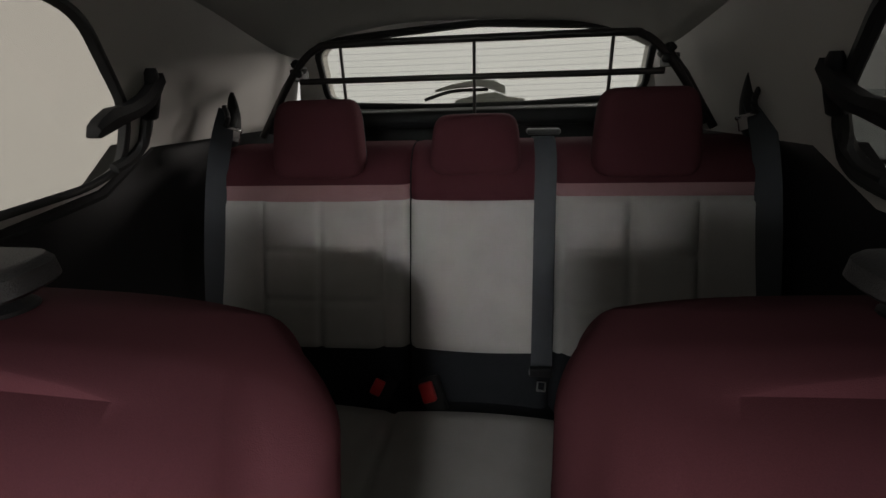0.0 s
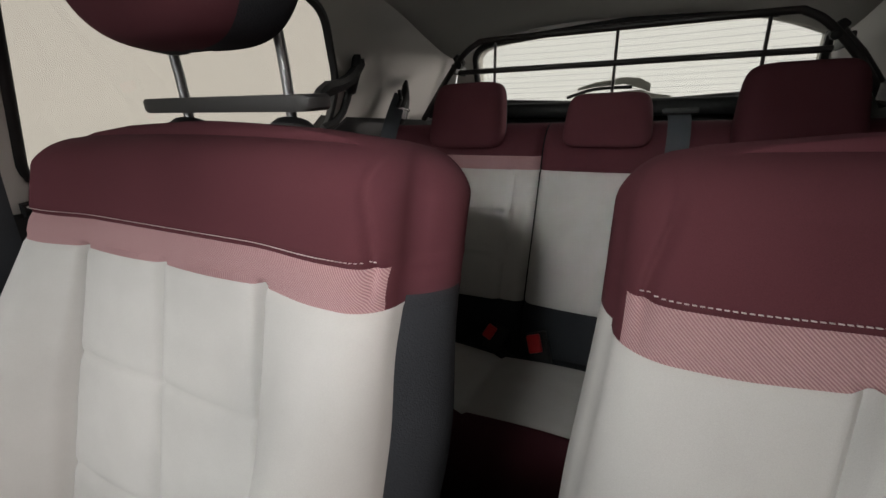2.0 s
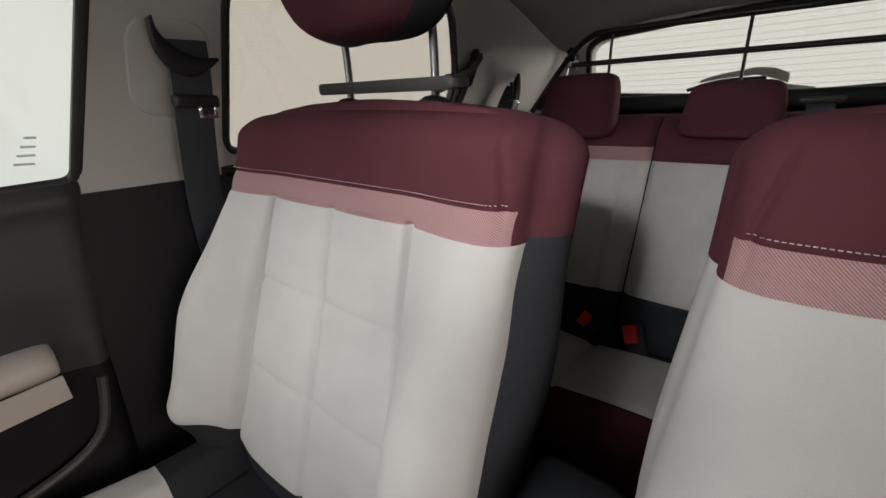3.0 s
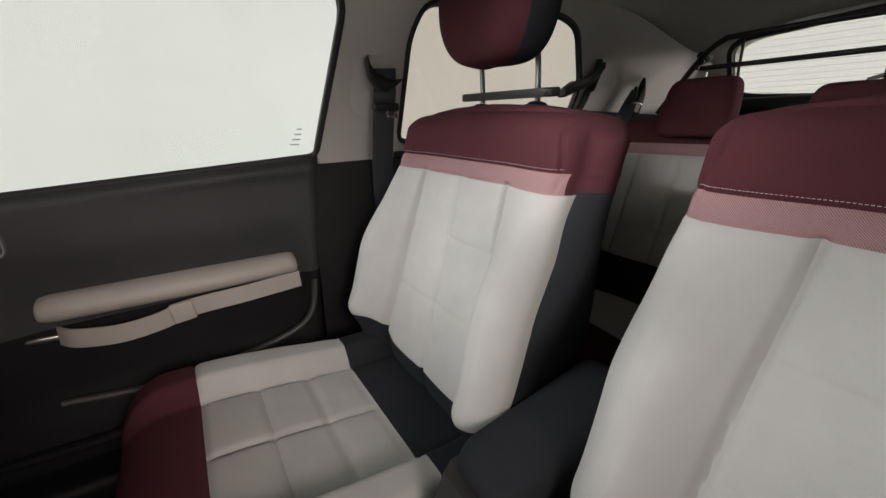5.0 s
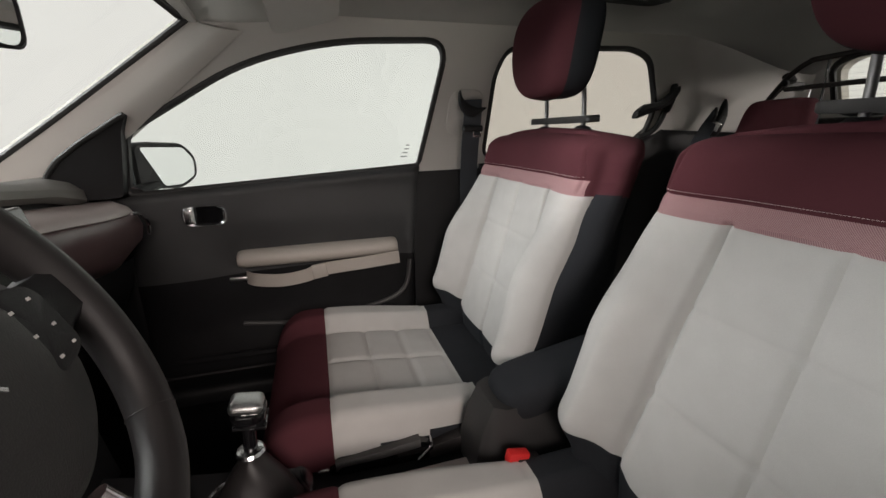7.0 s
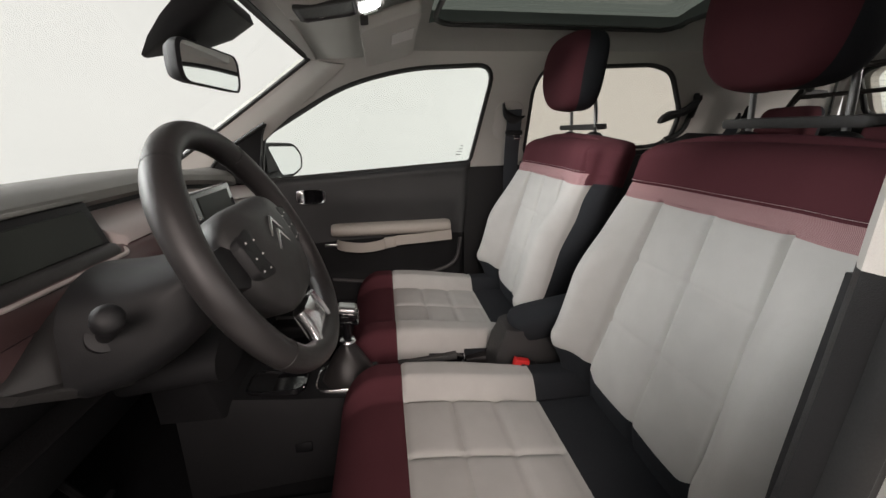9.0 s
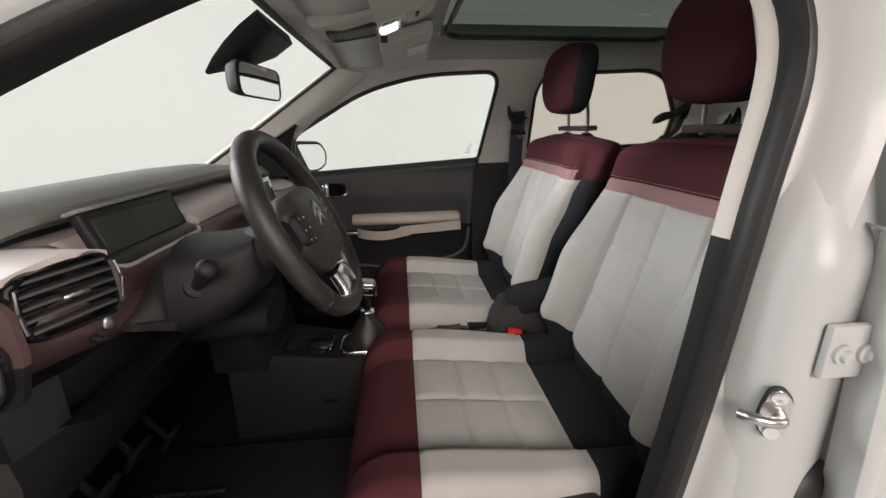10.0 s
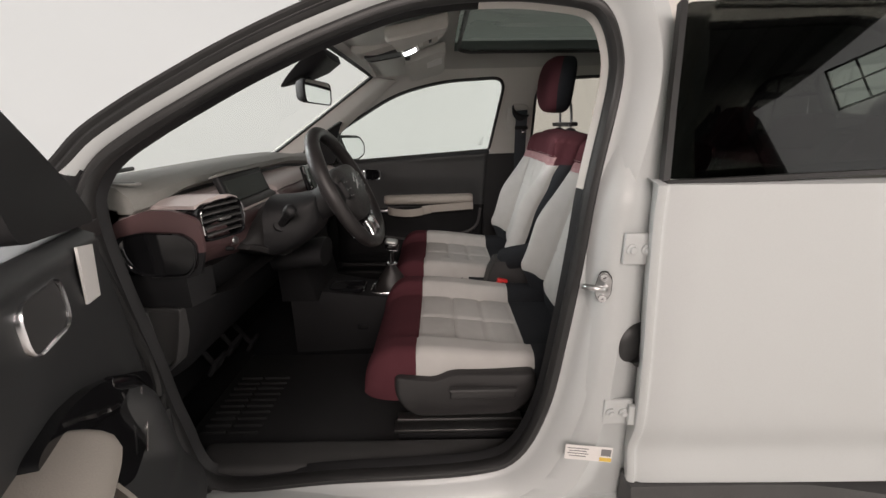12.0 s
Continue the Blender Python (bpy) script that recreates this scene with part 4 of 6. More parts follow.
# ---- rear bench ----
def rear_bench():
    seat = thing("rear_bench", "split rear bench with maroon top and pale grey quilted backrests", "rear seat", at=(0, 0.7, 0.26))
    mats = {"maroon_top": MAROON, "twill_band": PINK, "pale_back": BEIGE, "lower_back": CHARCOAL, "pale_cushion": BEIGE, "maroon_front": MAROON, "cushion_rear": CHARCOAL}

    def backrest(x0, x1, seams, band_low, pink):
        nx, nz = max(24, int((x1 - x0) / 0.006)), 90
        zt = 1.075
        rows = []
        for i in range(nz + 1):
            t = i / nz
            z = 0.46 + (zt - 0.46) * t
            over = max(0.0, (z - (zt - 0.07)) / 0.07)
            rnd = 1 - math.sqrt(max(0.0, 1 - over * over))
            yf = 0.812 + (z - 0.962) * 0.334 + 0.06 * rnd + 0.02 * step(0.62, 0.5, z)
            ring = []
            for j in range(nx + 1):
                x = x0 + (x1 - x0) * j / nx
                e0, e1 = max(0.0, 1 - (x - x0) / 0.02), max(0.0, 1 - (x1 - x) / 0.02)
                y = yf + 0.016 * (e0 * e0 + e1 * e1)
                if 0.63 < z < 0.96:
                    for sx in seams:
                        y += 0.007 * groove(x - sx, 0.007)
                    if seams and min(seams) < x < max(seams):
                        for zq in (0.848, 0.737):
                            y += 0.006 * groove(z - zq, 0.006)
                        y -= 0.006
                    y -= 0.010 * math.sin(math.pi * (x - x0) / (x1 - x0))
                y += 0.005 * (groove(z - band_low, 0.005) + groove(z - 0.632, 0.006))
                ring.append(Vector((x, y, z)))
            yb = yf + 0.13 - 0.05 * rnd
            ring += [Vector((x1, (ring[-1].y + yb) / 2, z)), Vector((x1 - 0.01, yb, z)), Vector((x0 + 0.01, yb, z)), Vector((x0, (ring[0].y + yb) / 2, z))]
            rows.append(ring)

        def zone(c, i, j):
            if j >= nx:
                return "lower_back"
            if c.z > (0.990 if pink else band_low):
                return "maroon_top"
            if c.z > band_low:
                return "twill_band"
            if c.z > 0.632:
                return "pale_back"
            return "lower_back"

        zoned(rows, zone, mats, seat, caps=("lower_back", "maroon_top"), labels={"maroon_top": "maroon cloth top of the backrest", "twill_band": "dusky pink band", "pale_back": "pale grey quilted backrest", "lower_back": "charcoal cloth lower backrest"})

    backrest(-0.625, -0.1405, (-0.494, -0.351, -0.205), 0.960, True)
    backrest(-0.1375, 0.185, (), 0.9605, False)
    backrest(0.186, 0.625, (0.215, 0.347, 0.484), 0.963, True)

    # cushion
    rows = []
    nx, ny = 120, 60
    for i in range(ny + 1):
        t = i / ny
        y = 0.76 - 0.52 * (1 - (1 - t) ** 1.4)
        over = max(0.0, (0.33 - y) / 0.091)
        rnd = 1 - math.sqrt(max(0.0, 1 - min(1, over) ** 2))
        ring = []
        for j in range(nx + 1):
            x = -0.63 + 1.26 * j / nx
            z = 0.512 - 0.09 * rnd + 0.018 * step(0.65, 0.40, y) + 0.012 * math.sin(math.pi * ((x + 0.17) / 0.4 % 1))
            z -= 0.010 * groove(x + 0.172, 0.007) + 0.008 * groove(x - 0.20, 0.007) + 0.006 * groove(y - 0.378, 0.006) + 0.02 * step(0.60, 0.68, y)
            ring.append(Vector((x, y, z)))
        ring += [Vector((0.63, y, 0.36)), Vector((-0.63, y, 0.36))]
        rows.append(ring)

    def zone(c, i, j):
        if c.y < 0.378:
            return "maroon_front"
        return "cushion_rear" if c.y > 0.628 or j >= nx else "pale_cushion"

    zoned(rows, zone, mats, seat, caps=("cushion_rear", "maroon_front"), labels={"maroon_front": "maroon cloth cushion front", "pale_cushion": "pale grey cushion cloth", "cushion_rear": "charcoal cloth"})
    part("bench_base", box((0, 0.42, 0.31), (1.24, 0.34, 0.14), 0.03, 3), CARPET, seat)

    # three headrests
    for cx, w, h, zc in ((-0.350, 0.105, 0.085, 1.098), (0.012, 0.098, 0.062, 1.080), (0.372, 0.105, 0.088, 1.098)):
        rows = []
        for i in range(25):
            a = -math.pi / 2 + math.pi * i / 24
            hz = h * math.copysign(abs(math.sin(a)) ** 0.50, math.sin(a))
            k = max(0.02, math.cos(a)) ** 0.24
            ring = []
            for j in range(48):
                b = 2 * math.pi * j / 48
                cb, sb = math.cos(b), math.sin(b)
                x = w * k * math.copysign(abs(cb) ** 0.34, cb) * (1 - 0.07 * hz / h)
                y = 0.045 * k * math.copysign(abs(sb) ** 0.7, sb) + 0.25 * hz
                ring.append(Vector((cx + x, 0.848 + y, zc + hz)))
            rows.append(ring)
        zoned(rows, lambda c, i, j: "headrest_side#" if c.y - 0.848 - 0.25 * (c.z - zc) > 0.012 else "rear_headrest#", {"headrest_side": CHARCOAL, "rear_headrest": MAROON}, seat, caps=("rear_headrest#", "rear_headrest#"), labels={"rear_headrest": "maroon cloth rear headrest", "headrest_side": "charcoal back of the headrest"})
    return seat


SETTLE.append(REAR)
rear_bench()
SETTLE.pop()


def ribbon(points, width, thick, wide=(1, 0, 0)):
    """A strap along points; wide: the direction of its width, or one for each point."""
    p = [Vector(q) for q in points]
    rings = []
    for i, q in enumerate(p):
        d = (p[min(i + 1, len(p) - 1)] - p[max(i - 1, 0)]).normalized()
        side_v = Vector(wide[i] if isinstance(wide[0], (tuple, list, Vector)) else wide)
        side_v = (side_v - d * side_v.dot(d)).normalized()
        nrm = d.cross(side_v).normalized()
        a, b = side_v * width / 2, nrm * thick / 2
        rings.append([q + a + b, q - a + b, q - a - b, q + a - b])
    return loft(rings)


def rear_belts():
    for s in (-1, 1):
        b = thing("rear_seat_belt", "dark grey rear seat belt hanging from a black pillar guide", "seat belt", "rear seat belts", at=(s * 0.6, 0.85, 1.1))
        part("webbing", ribbon(smooth_line([(s * 0.600, 0.905, 1.165), (s * 0.606, 0.855, 1.09), (s * 0.612, 0.805, 0.98), (s * 0.618, 0.745, 0.80), (s * 0.622, 0.69, 0.60), (s * 0.622, 0.66, 0.50)], 5), 0.046, 0.0016, (0.8, -0.6 * s, 0)), WEBBING, b, "dark grey webbing")
        part("guide", loft([[Vector((s * x + 0.5 * w * math.cos(c) * 0.7, y + 0.5 * w * math.sin(c), z)) for c in [2 * math.pi * k / 12 for k in range(12)]] for x, y, z, w in ((0.606, 0.895, 1.078, 0.030), (0.604, 0.897, 1.090, 0.050), (0.600, 0.905, 1.125, 0.052), (0.596, 0.912, 1.150, 0.044), (0.592, 0.912, 1.172, 0.034), (0.586, 0.906, 1.192, 0.024), (0.578, 0.898, 1.206, 0.010))]), BLACK, b, "black pointed belt guide")
        part("guide_lip", tube(smooth_line([(s * 0.590, 0.875, 1.176), (s * 0.582, 0.868, 1.150), (s * 0.592, 0.866, 1.128)], 4), 0.006, 8), BLACK, b)
        part("tongue", join(box((s * 0.572, 0.872, 1.106), (0.018, 0.004, 0.028), 0.001, 1, m=Matrix.Rotation(radians(-18 * s), 3, "Y").to_4x4()), box((s * 0.574, 0.873, 1.122), (0.038, 0.006, 0.009), 0.002, 2, m=Matrix.Rotation(radians(-18 * s), 3, "Y").to_4x4())), CHROME, b, "chromed belt tongue")
    m = thing("centre_seat_belt", "dark grey centre belt hanging over the rear backrest", "seat belt", "rear seat belts", at=(0.165, 0.8, 1.0))
    part("webbing", ribbon(smooth_line([(0.160, 0.885, 1.088), (0.163, 0.850, 1.085), (0.165, 0.815, 1.04), (0.164, 0.783, 0.95), (0.163, 0.715, 0.75), (0.162, 0.672, 0.62)], 5), 0.046, 0.0016), WEBBING, m, "dark grey webbing")
    part("guide", box((0.165, 0.90, 1.098), (0.075, 0.045, 0.012), 0.005, 3), GREY, m, "black plastic belt guide on the backrest top")
    part("tongue_grip", box((0.160, 0.662, 0.612), (0.05, 0.014, 0.022), 0.004, 2), BLACK, m)
    part("tongue", join(box((0.162, 0.655, 0.592), (0.020, 0.004, 0.004), 0.001), box((0.1535, 0.655, 0.580), (0.004, 0.004, 0.026), 0.001), box((0.1705, 0.655, 0.580), (0.004, 0.004, 0.026), 0.001), box((0.162, 0.655, 0.568), (0.020, 0.004, 0.006), 0.001)), CHROME, m, "chromed belt tongue")
    for x, z, lean, big in ((-0.205, 0.545, 28, 1.0), (-0.088, 0.538, -22, 1.25)):
        k = thing("belt_buckle", "black seat belt buckle with a red release button", "buckle", "rear belt buckles", at=(x, 0.65, z))
        rot = Matrix.Rotation(radians(lean), 4, "Y") @ Matrix.Rotation(radians(-25), 4, "X")
        part("housing", box((x + 0.010, 0.662, z - 0.012), (0.040 * big, 0.022, 0.078 * big), 0.007, 3, m=rot), BLACK, k)
        part("release_button", box((x - 0.002, 0.648, z + 0.014), (0.026 * big, 0.016, 0.036 * big), 0.004, 2, m=rot), RED, k, "red release button")
    part("stalk", tube([(-0.19, 0.66, 0.52), (-0.165, 0.655, 0.495), (-0.14, 0.65, 0.49)], 0.010, 8), BLACK, bpy.data.objects["belt_buckle"])


SETTLE.append(REAR)
rear_belts()
SETTLE.pop()


def cargo_guard():
    g = thing("cargo_guard", "dark tubular cargo guard in front of the rear window", "cargo guard", at=(0, 0.985, 1.12))
    y = 0.985
    hoop = smooth_line([(-0.560, y + 0.03, 1.10), (-0.505, y + 0.01, 1.185), (-0.435, y, 1.265), (-0.385, y, 1.300), (-0.33, y, 1.307), (0, y, 1.306), (0.33, y, 1.303), (0.385, y, 1.296), (0.435, y, 1.260), (0.505, y + 0.01, 1.18), (0.560, y + 0.03, 1.10)], 6)
    part("hoop", tube(hoop, 0.0085, 12), TUBE, g, "dark tubular hoop")
    part("cross_bar", tube([(-0.44, y, 1.226), (0.44, y, 1.219)], 0.0075, 10), TUBE, g)
    for x in (-0.325, 0.004, 0.320):
        part("upright", tube([(x, y, 1.303), (x, y, 1.13)], 0.0042, 8), TUBE, g)
    for s in (-1, 1):
        part("side_strut", tube([(s * 0.575, y + 0.01, 1.09), (s * 0.50, y + 0.03, 1.21), (s * 0.452, y + 0.035, 1.268)], 0.009, 8), TUBE, g)
        part("clamp", box((s * 0.447, y + 0.02, 1.262), (0.022, 0.035, 0.034), 0.006, 2, m=Matrix.Rotation(radians(40 * s), 4, "Y")), BLACK, g)
        part("clamp_knob", lathe([(0.009, 0), (0.010, 0.003), (0.010, 0.010), (0.005, 0.013)], (s * 0.438, y + 0.0, 1.245), (0, -1, 0), 14), BLACK, g)
        part("bracket", box((s * 0.485, y + 0.10, 1.245), (0.012, 0.10, 0.030), 0.005, 2), BLACK, g)


SETTLE.append(REAR)
cargo_guard()
SETTLE.pop()


def rear_wiper():
    w = thing("rear_wiper", "grey rear wiper outside the rear window", "wiper", at=(0, 1.49, 1.17))
    part("arm", loft([[Vector((x, 1.475 + dy, z0 + dz)) for dy, dz in ((0, -h), (0.018, -h), (0.018, h), (0, h))] for x, z0, h in ((-0.16, 1.195, 0.004), (-0.10, 1.208, 0.008), (0.0, 1.218, 0.011), (0.05, 1.208, 0.016), (0.09, 1.19, 0.014))]), TRIM, w)
    part("blade", tube(smooth_line([(-0.20, 1.482, 1.166), (-0.10, 1.482, 1.192), (0.03, 1.482, 1.195)], 5), 0.006, 8), RUBBER, w)
    part("motor_cover", loft([[Vector((x, 1.478 + dy, 1.155 + dz * h)) for dy, dz in ((0, -1), (0.03, -1), (0.02, 1), (0, 1))] for x, h in ((-0.09, 0.006), (0.0, 0.026), (0.06, 0.03), (0.10, 0.014), (0.16, 0.005))]), TRIM, w)


SETTLE.append(REAR)
rear_wiper()
SETTLE.pop()


# ---- doors ----
def car_door(name, label, place, driver):
    """A front door's inner side. place(s, d, z): s from the hinge along the door, d towards the cabin."""
    d = thing(name, label, "car door", at=place(0.0, 0.0, 0.3))

    def belt(s):
        return (0.962 + 0.040 * s) if driver else 0.918 + 0.058 * s / 0.88

    def relief(s, z):
        scoop = step(0.18, 0.36, s) * step(0.86, 0.80, s) * step(0.45 + 0.03 * (s - 0.5), 0.53, z) * step(0.84, 0.68, z)
        low = 0.02 * step(0.50, 0.40, z)
        if driver:
            s0 = 0.065 + 0.36 * max(0.0, z - 0.38)
            low += 0.046 * step(s0 - 0.05, s0 + 0.02, s) * step(0.74, 0.66, z) * max(step(0.60, 0.50, z), step(s0 + 0.10, s0 + 0.04, s))
        return 0.012 * step(0.92, 0.965, z) - 0.022 * scoop + low - 0.01 * step(0.10, 0.02, s)

    ns, nz = 64, 56
    rows = []
    for i in range(nz + 1):
        q = i / nz
        row = []
        for j in range(ns + 1):
            e = j / ns
            z = 0.34 + (belt(0.88 * e) - 0.34) * q
            smax = 0.862 + 0.028 * step(0.5, 0.95, z) - 0.10 * step(0.45, 0.34, z)
            smin = 0.015 + (0.30 * max(0.0, z - 0.63) if driver else 0.0)
            s = smin + (smax - smin) * e
            edge = max(0.0, 1 - min(e, 1 - e) / 0.03, 1 - (1 - q) / 0.04, 1 - q / 0.03)
            row.append(Vector(place(s, relief(s, z) - 0.03 * edge ** 2, z)))
        rows.append(row)
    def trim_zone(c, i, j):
        # the passenger door's lower half is coloured darker, standing for its shade
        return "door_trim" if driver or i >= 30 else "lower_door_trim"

    zoned(rows, trim_zone, {"door_trim": DOORTRIM, "lower_door_trim": MATTSHADE}, d, closed=False, labels={"door_trim": "dark moulded door trim", "lower_door_trim": "lower door trim darkened to hold its shade"})
    outline = rounded([(0.03, 0.30), (0.03, 0.62), (0.13, 0.895), (0.89, 0.953), (0.89, 0.60), (0.80, 0.32)], [0.05, 0.05, 0.02, 0.02, 0.2, 0.1], 4)
    part("door_shell", panel(outline, [], lambda p, t: place(p[0] - 0.004, -0.050 - t, p[1] - 0.003), 0.09), PAINT if driver else GREY, d, "", 30)
    part("window_channel", tube([place(0.03, -0.05, belt(0.03) - 0.012), place(0.45, -0.05, belt(0.45) - 0.012), place(0.87, -0.05, belt(0.87) - 0.012)], 0.0, profile=[(-0.03, -0.02), (-0.03, 0.008), (0.02, 0.008), (0.02, -0.02)]), RUBBER, d)
    # pull handle
    hs, hz = (0.345, 0.902) if driver else (0.243, 0.852)
    hw, hh = (0.054, 0.034) if driver else (0.054, 0.029)
    ring = rounded([(-hw, -hh), (hw, -hh), (hw, hh), (-hw, hh)], hh * (0.75 if driver else 0.95), 6)
    part("handle_bezel", loft([[Vector(place(hs + p[0] * k, 0.0 + dd, hz + p[1] * k)) for p in ring] for k, dd in (((1.07, -0.01), (1.06, 0.003), (1.01, 0.006), (0.96, 0.004), (0.92, -0.02)) if driver else ((1.12, -0.01), (1.10, 0.010), (1.0, 0.016), (0.88, 0.012), (0.84, -0.02)))], True, False), CHROME, d, "satin chrome handle surround")
    part("handle_recess", loft([[Vector(place(hs + p[0] * k, dd, hz + p[1] * k)) for p in ring] for k, dd in ((0.93, 0.002), (0.82, -0.014), (0.5, -0.024), (0.05, -0.026))]), GREY if driver else GLOSSBLACK, d, "dark handle dish")
    if not driver:
        part("door_handle", box(place(hs - 0.040, 0.008, hz), (0.018, 0.030, 0.050), 0.008, 3), CHROME, d, "satin chrome door handle")
    # armrest and strap
    a0, a1 = (0.385, 0.87) if driver else (0.310, 0.80)
    rings = []
    for k in range(37):
        q = 0.5 - 0.5 * math.cos(math.pi * k / 36)
        s = a0 + (a1 - a0) * q
        f = math.sqrt(max(0.0, 1 - (1 - min(1, q / 0.06)) ** 2)) * math.sqrt(max(0.0, 1 - (1 - min(1, (1 - q) / 0.05)) ** 2))
        zc = (0.738 if driver else 0.709) + 0.006 * q
        out = (0.075 if driver else 0.042) * (0.75 + 0.25 * math.sin(math.pi * q))
        hgt = (0.040 if driver else 0.027) * ((0.45 + 0.55 * f) if driver else (0.75 + 0.25 * f))
        ring_a = []
        for j in range(20):
            b = 2 * math.pi * j / 20
            ring_a.append(Vector(place(s, -0.01 + (out + 0.012) * ((0.55 if driver else 0.8) + (0.45 if driver else 0.2) * f) * max(-0.4, math.cos(b)) , zc + hgt * math.copysign(abs(math.sin(b)) ** 0.8, math.sin(b)))))
        rings.append(ring_a)
    part("armrest", loft(rings), SAND, d, "padded sand coloured armrest")
    path = smooth_line([place(0.330, 0.004, 0.652), place(0.36, 0.030, 0.649), place(0.43, 0.040, 0.643), place(0.50, 0.028, 0.646), place(0.56, 0.032, 0.664), place(0.68, 0.044, 0.676), place(0.80, 0.040, 0.684)], 6) if not driver else smooth_line([place(0.43, 0.05, 0.69), place(0.48, 0.09, 0.672), place(0.56, 0.10, 0.665), place(0.66, 0.06, 0.67), place(0.84, 0.02, 0.68)], 6)
    part("pull_strap", ribbon(path, 0.040 if not driver else 0.038, 0.005, (0, 0, 1)), SAND, d, "sand coloured leather pull strap")
    if not driver:
        part("strap_buckle", box(place(0.545, 0.036, 0.661), (0.016, 0.044, 0.044), 0.003, 2, m=Matrix.Rotation(radians(8), 4, "X")), SAND, d, "strap keeper")
        part("strap_clip", box(place(0.305, 0.006, 0.650), (0.012, 0.05, 0.012), 0.003, 2), STEEL, d)
    # lower rim of the scoop
    part("scoop_rim", tube(smooth_line([place(0.30, 0.004, 0.50), place(0.5, 0.012, 0.485), place(0.72, 0.012, 0.515), place(0.82, 0.006, 0.56), place(0.845, 0.0, 0.66)], 6), 0.008, 8), GREY, d)
    part("pocket_lip", tube(smooth_line([place(0.10, 0.012, 0.40), place(0.4, 0.04, 0.41), place(0.75, 0.02, 0.42)], 6), 0.012, 8), MATTSHADE, d)
    if driver:
        # switch plate, label, mirror sail and outer frame
        sw = rounded([(0.118, 0.650), (0.125, 0.688), (0.226, 0.742), (0.301, 0.772), (0.379, 0.790), (0.470, 0.787), (0.470, 0.70), (0.30, 0.60), (0.211, 0.600)], 0.02, 4)
        part("switch_plate", panel(sw, [], lambda p, t: place(p[0], 0.010 - t + 0.014 * step(0.80, 0.64, p[1]), p[1]), 0.03), GLOSSBLACK, d, "glossy black switch plate", 30)
        for k in range(2):
            quad = [(-0.016, -0.010), (0.016, 0.004), (0.016, 0.010), (-0.016, -0.004)]
            part("window_switch", loft([[Vector(place(0.312 + 0.042 * k + a, dd, 0.738 + 0.022 * k + b)) for a, b in quad] for dd in (0.012, 0.030)]), CHROME, d, "window switch with bright edge", 0)
        part("switch_ridge", tube(smooth_line([place(0.150, 0.010, 0.640), place(0.165, 0.016, 0.672), place(0.185, 0.018, 0.700), place(0.215, 0.016, 0.722), place(0.25, 0.006, 0.742)], 6), 0.0095, 18, flat=1.3), GLOSSBLACK, d, "rounded glossy black edge of the switch plate")
        part("pocket_trim", tube(smooth_line([place(0.205, 0.03, 0.70), place(0.212, 0.03, 0.665), place(0.222, 0.03, 0.635), place(0.25, 0.03, 0.606)], 5), 0.0018, 6), CHROME, d)
        lab = thing("door_label", "white printed sticker on the black door trim", "sticker", at=place(0.145, 0.006, 0.90))
        q4 = [(0.189, 0.949), (0.245, 0.959), (0.229, 0.868), (0.179, 0.863)]
        part("paper", loft([[Vector(place(a, dd + 0.011 * step(0.91, 0.955, b), b)) for a, b in q4] for dd in (0.0, 0.0035)]), PAPER, lab, smooth=0)
        for k in range(3):
            zz = 0.925 - 0.02 * k
            part("print_line", loft([[Vector(place(0.194 - 0.003 * k + a, dd - 0.0016 + 0.009 * step(0.89, 0.945, zz), zz + b)) for a, b in ((0, 0), (0.036, 0.006), (0.036, 0.005), (0, -0.001))] for dd in (0.0050, 0.0060)]), INK, lab, smooth=0)
        sail = rounded([(0.085, 0.965), (0.116, 1.02), (0.18, 1.085), (0.265, 1.165), (0.50, 1.31), (0.55, 1.28), (0.34, 1.13), (0.33, 0.985)], 0.02, 3)
        part("mirror_sail", panel(sail, [], lambda p, t: place(p[0], -0.008 - 0.10 * max(0, p[1] - 0.98) - t, p[1]), 0.03), BLACK, d, "black mirror corner cover", 30)
        win = rounded([(0.33, 0.985), (0.34, 1.13), (0.55, 1.28), (0.88, 1.30), (0.86, 0.99)], 0.02, 3)
        part("window", panel(win, [], lambda p, t: place(p[0], -0.03 - 0.32 * max(0, p[1] - 0.95) - t, p[1]), 0.004), CLEAR, d, "clear window pane", 0).visible_shadow = False
        part("edge_seal", tube(smooth_line([place(0.112, -0.03, 0.965), place(0.080, -0.02, 0.875), place(0.042, -0.012, 0.745), place(0.008, -0.006, 0.63), place(0.015, 0.0, 0.45), place(0.12, 0.0, 0.33)], 5), 0.011, 8), RUBBER, d)
    else:
        tri = rounded([(-0.135, 0.905), (-0.098, 0.979), (-0.061, 1.017), (0.006, 1.062), (0.125, 1.130), (0.099, 1.085), (0.056, 0.915)], 0.012, 3)
        part("mirror_corner", panel(tri, [], lambda p, t: place(p[0], 0.014 + 0.45 * max(0, p[1] - 0.98) - t, p[1]), 0.04), BLACK, d, "black mirror corner cover", 30)
        part("corner_seal", tube([place(a, 0.016 + 0.45 * max(0, b - 0.98), b) for a, b in tri[1:20]], 0.007, 8), RUBBER, d)
    return d


car_door("front_door", "closed black door trim with sand armrest and pull strap", lambda s, d, z: (-0.682 + d, -1.10 + s, z), False)
car_door("front_door", "open driver's door with black trim and sand armrest", lambda s, d, z: (0.80 + 0.918 * s - 0.397 * d, -1.097 + 0.397 * s + 0.918 * d, z), True)


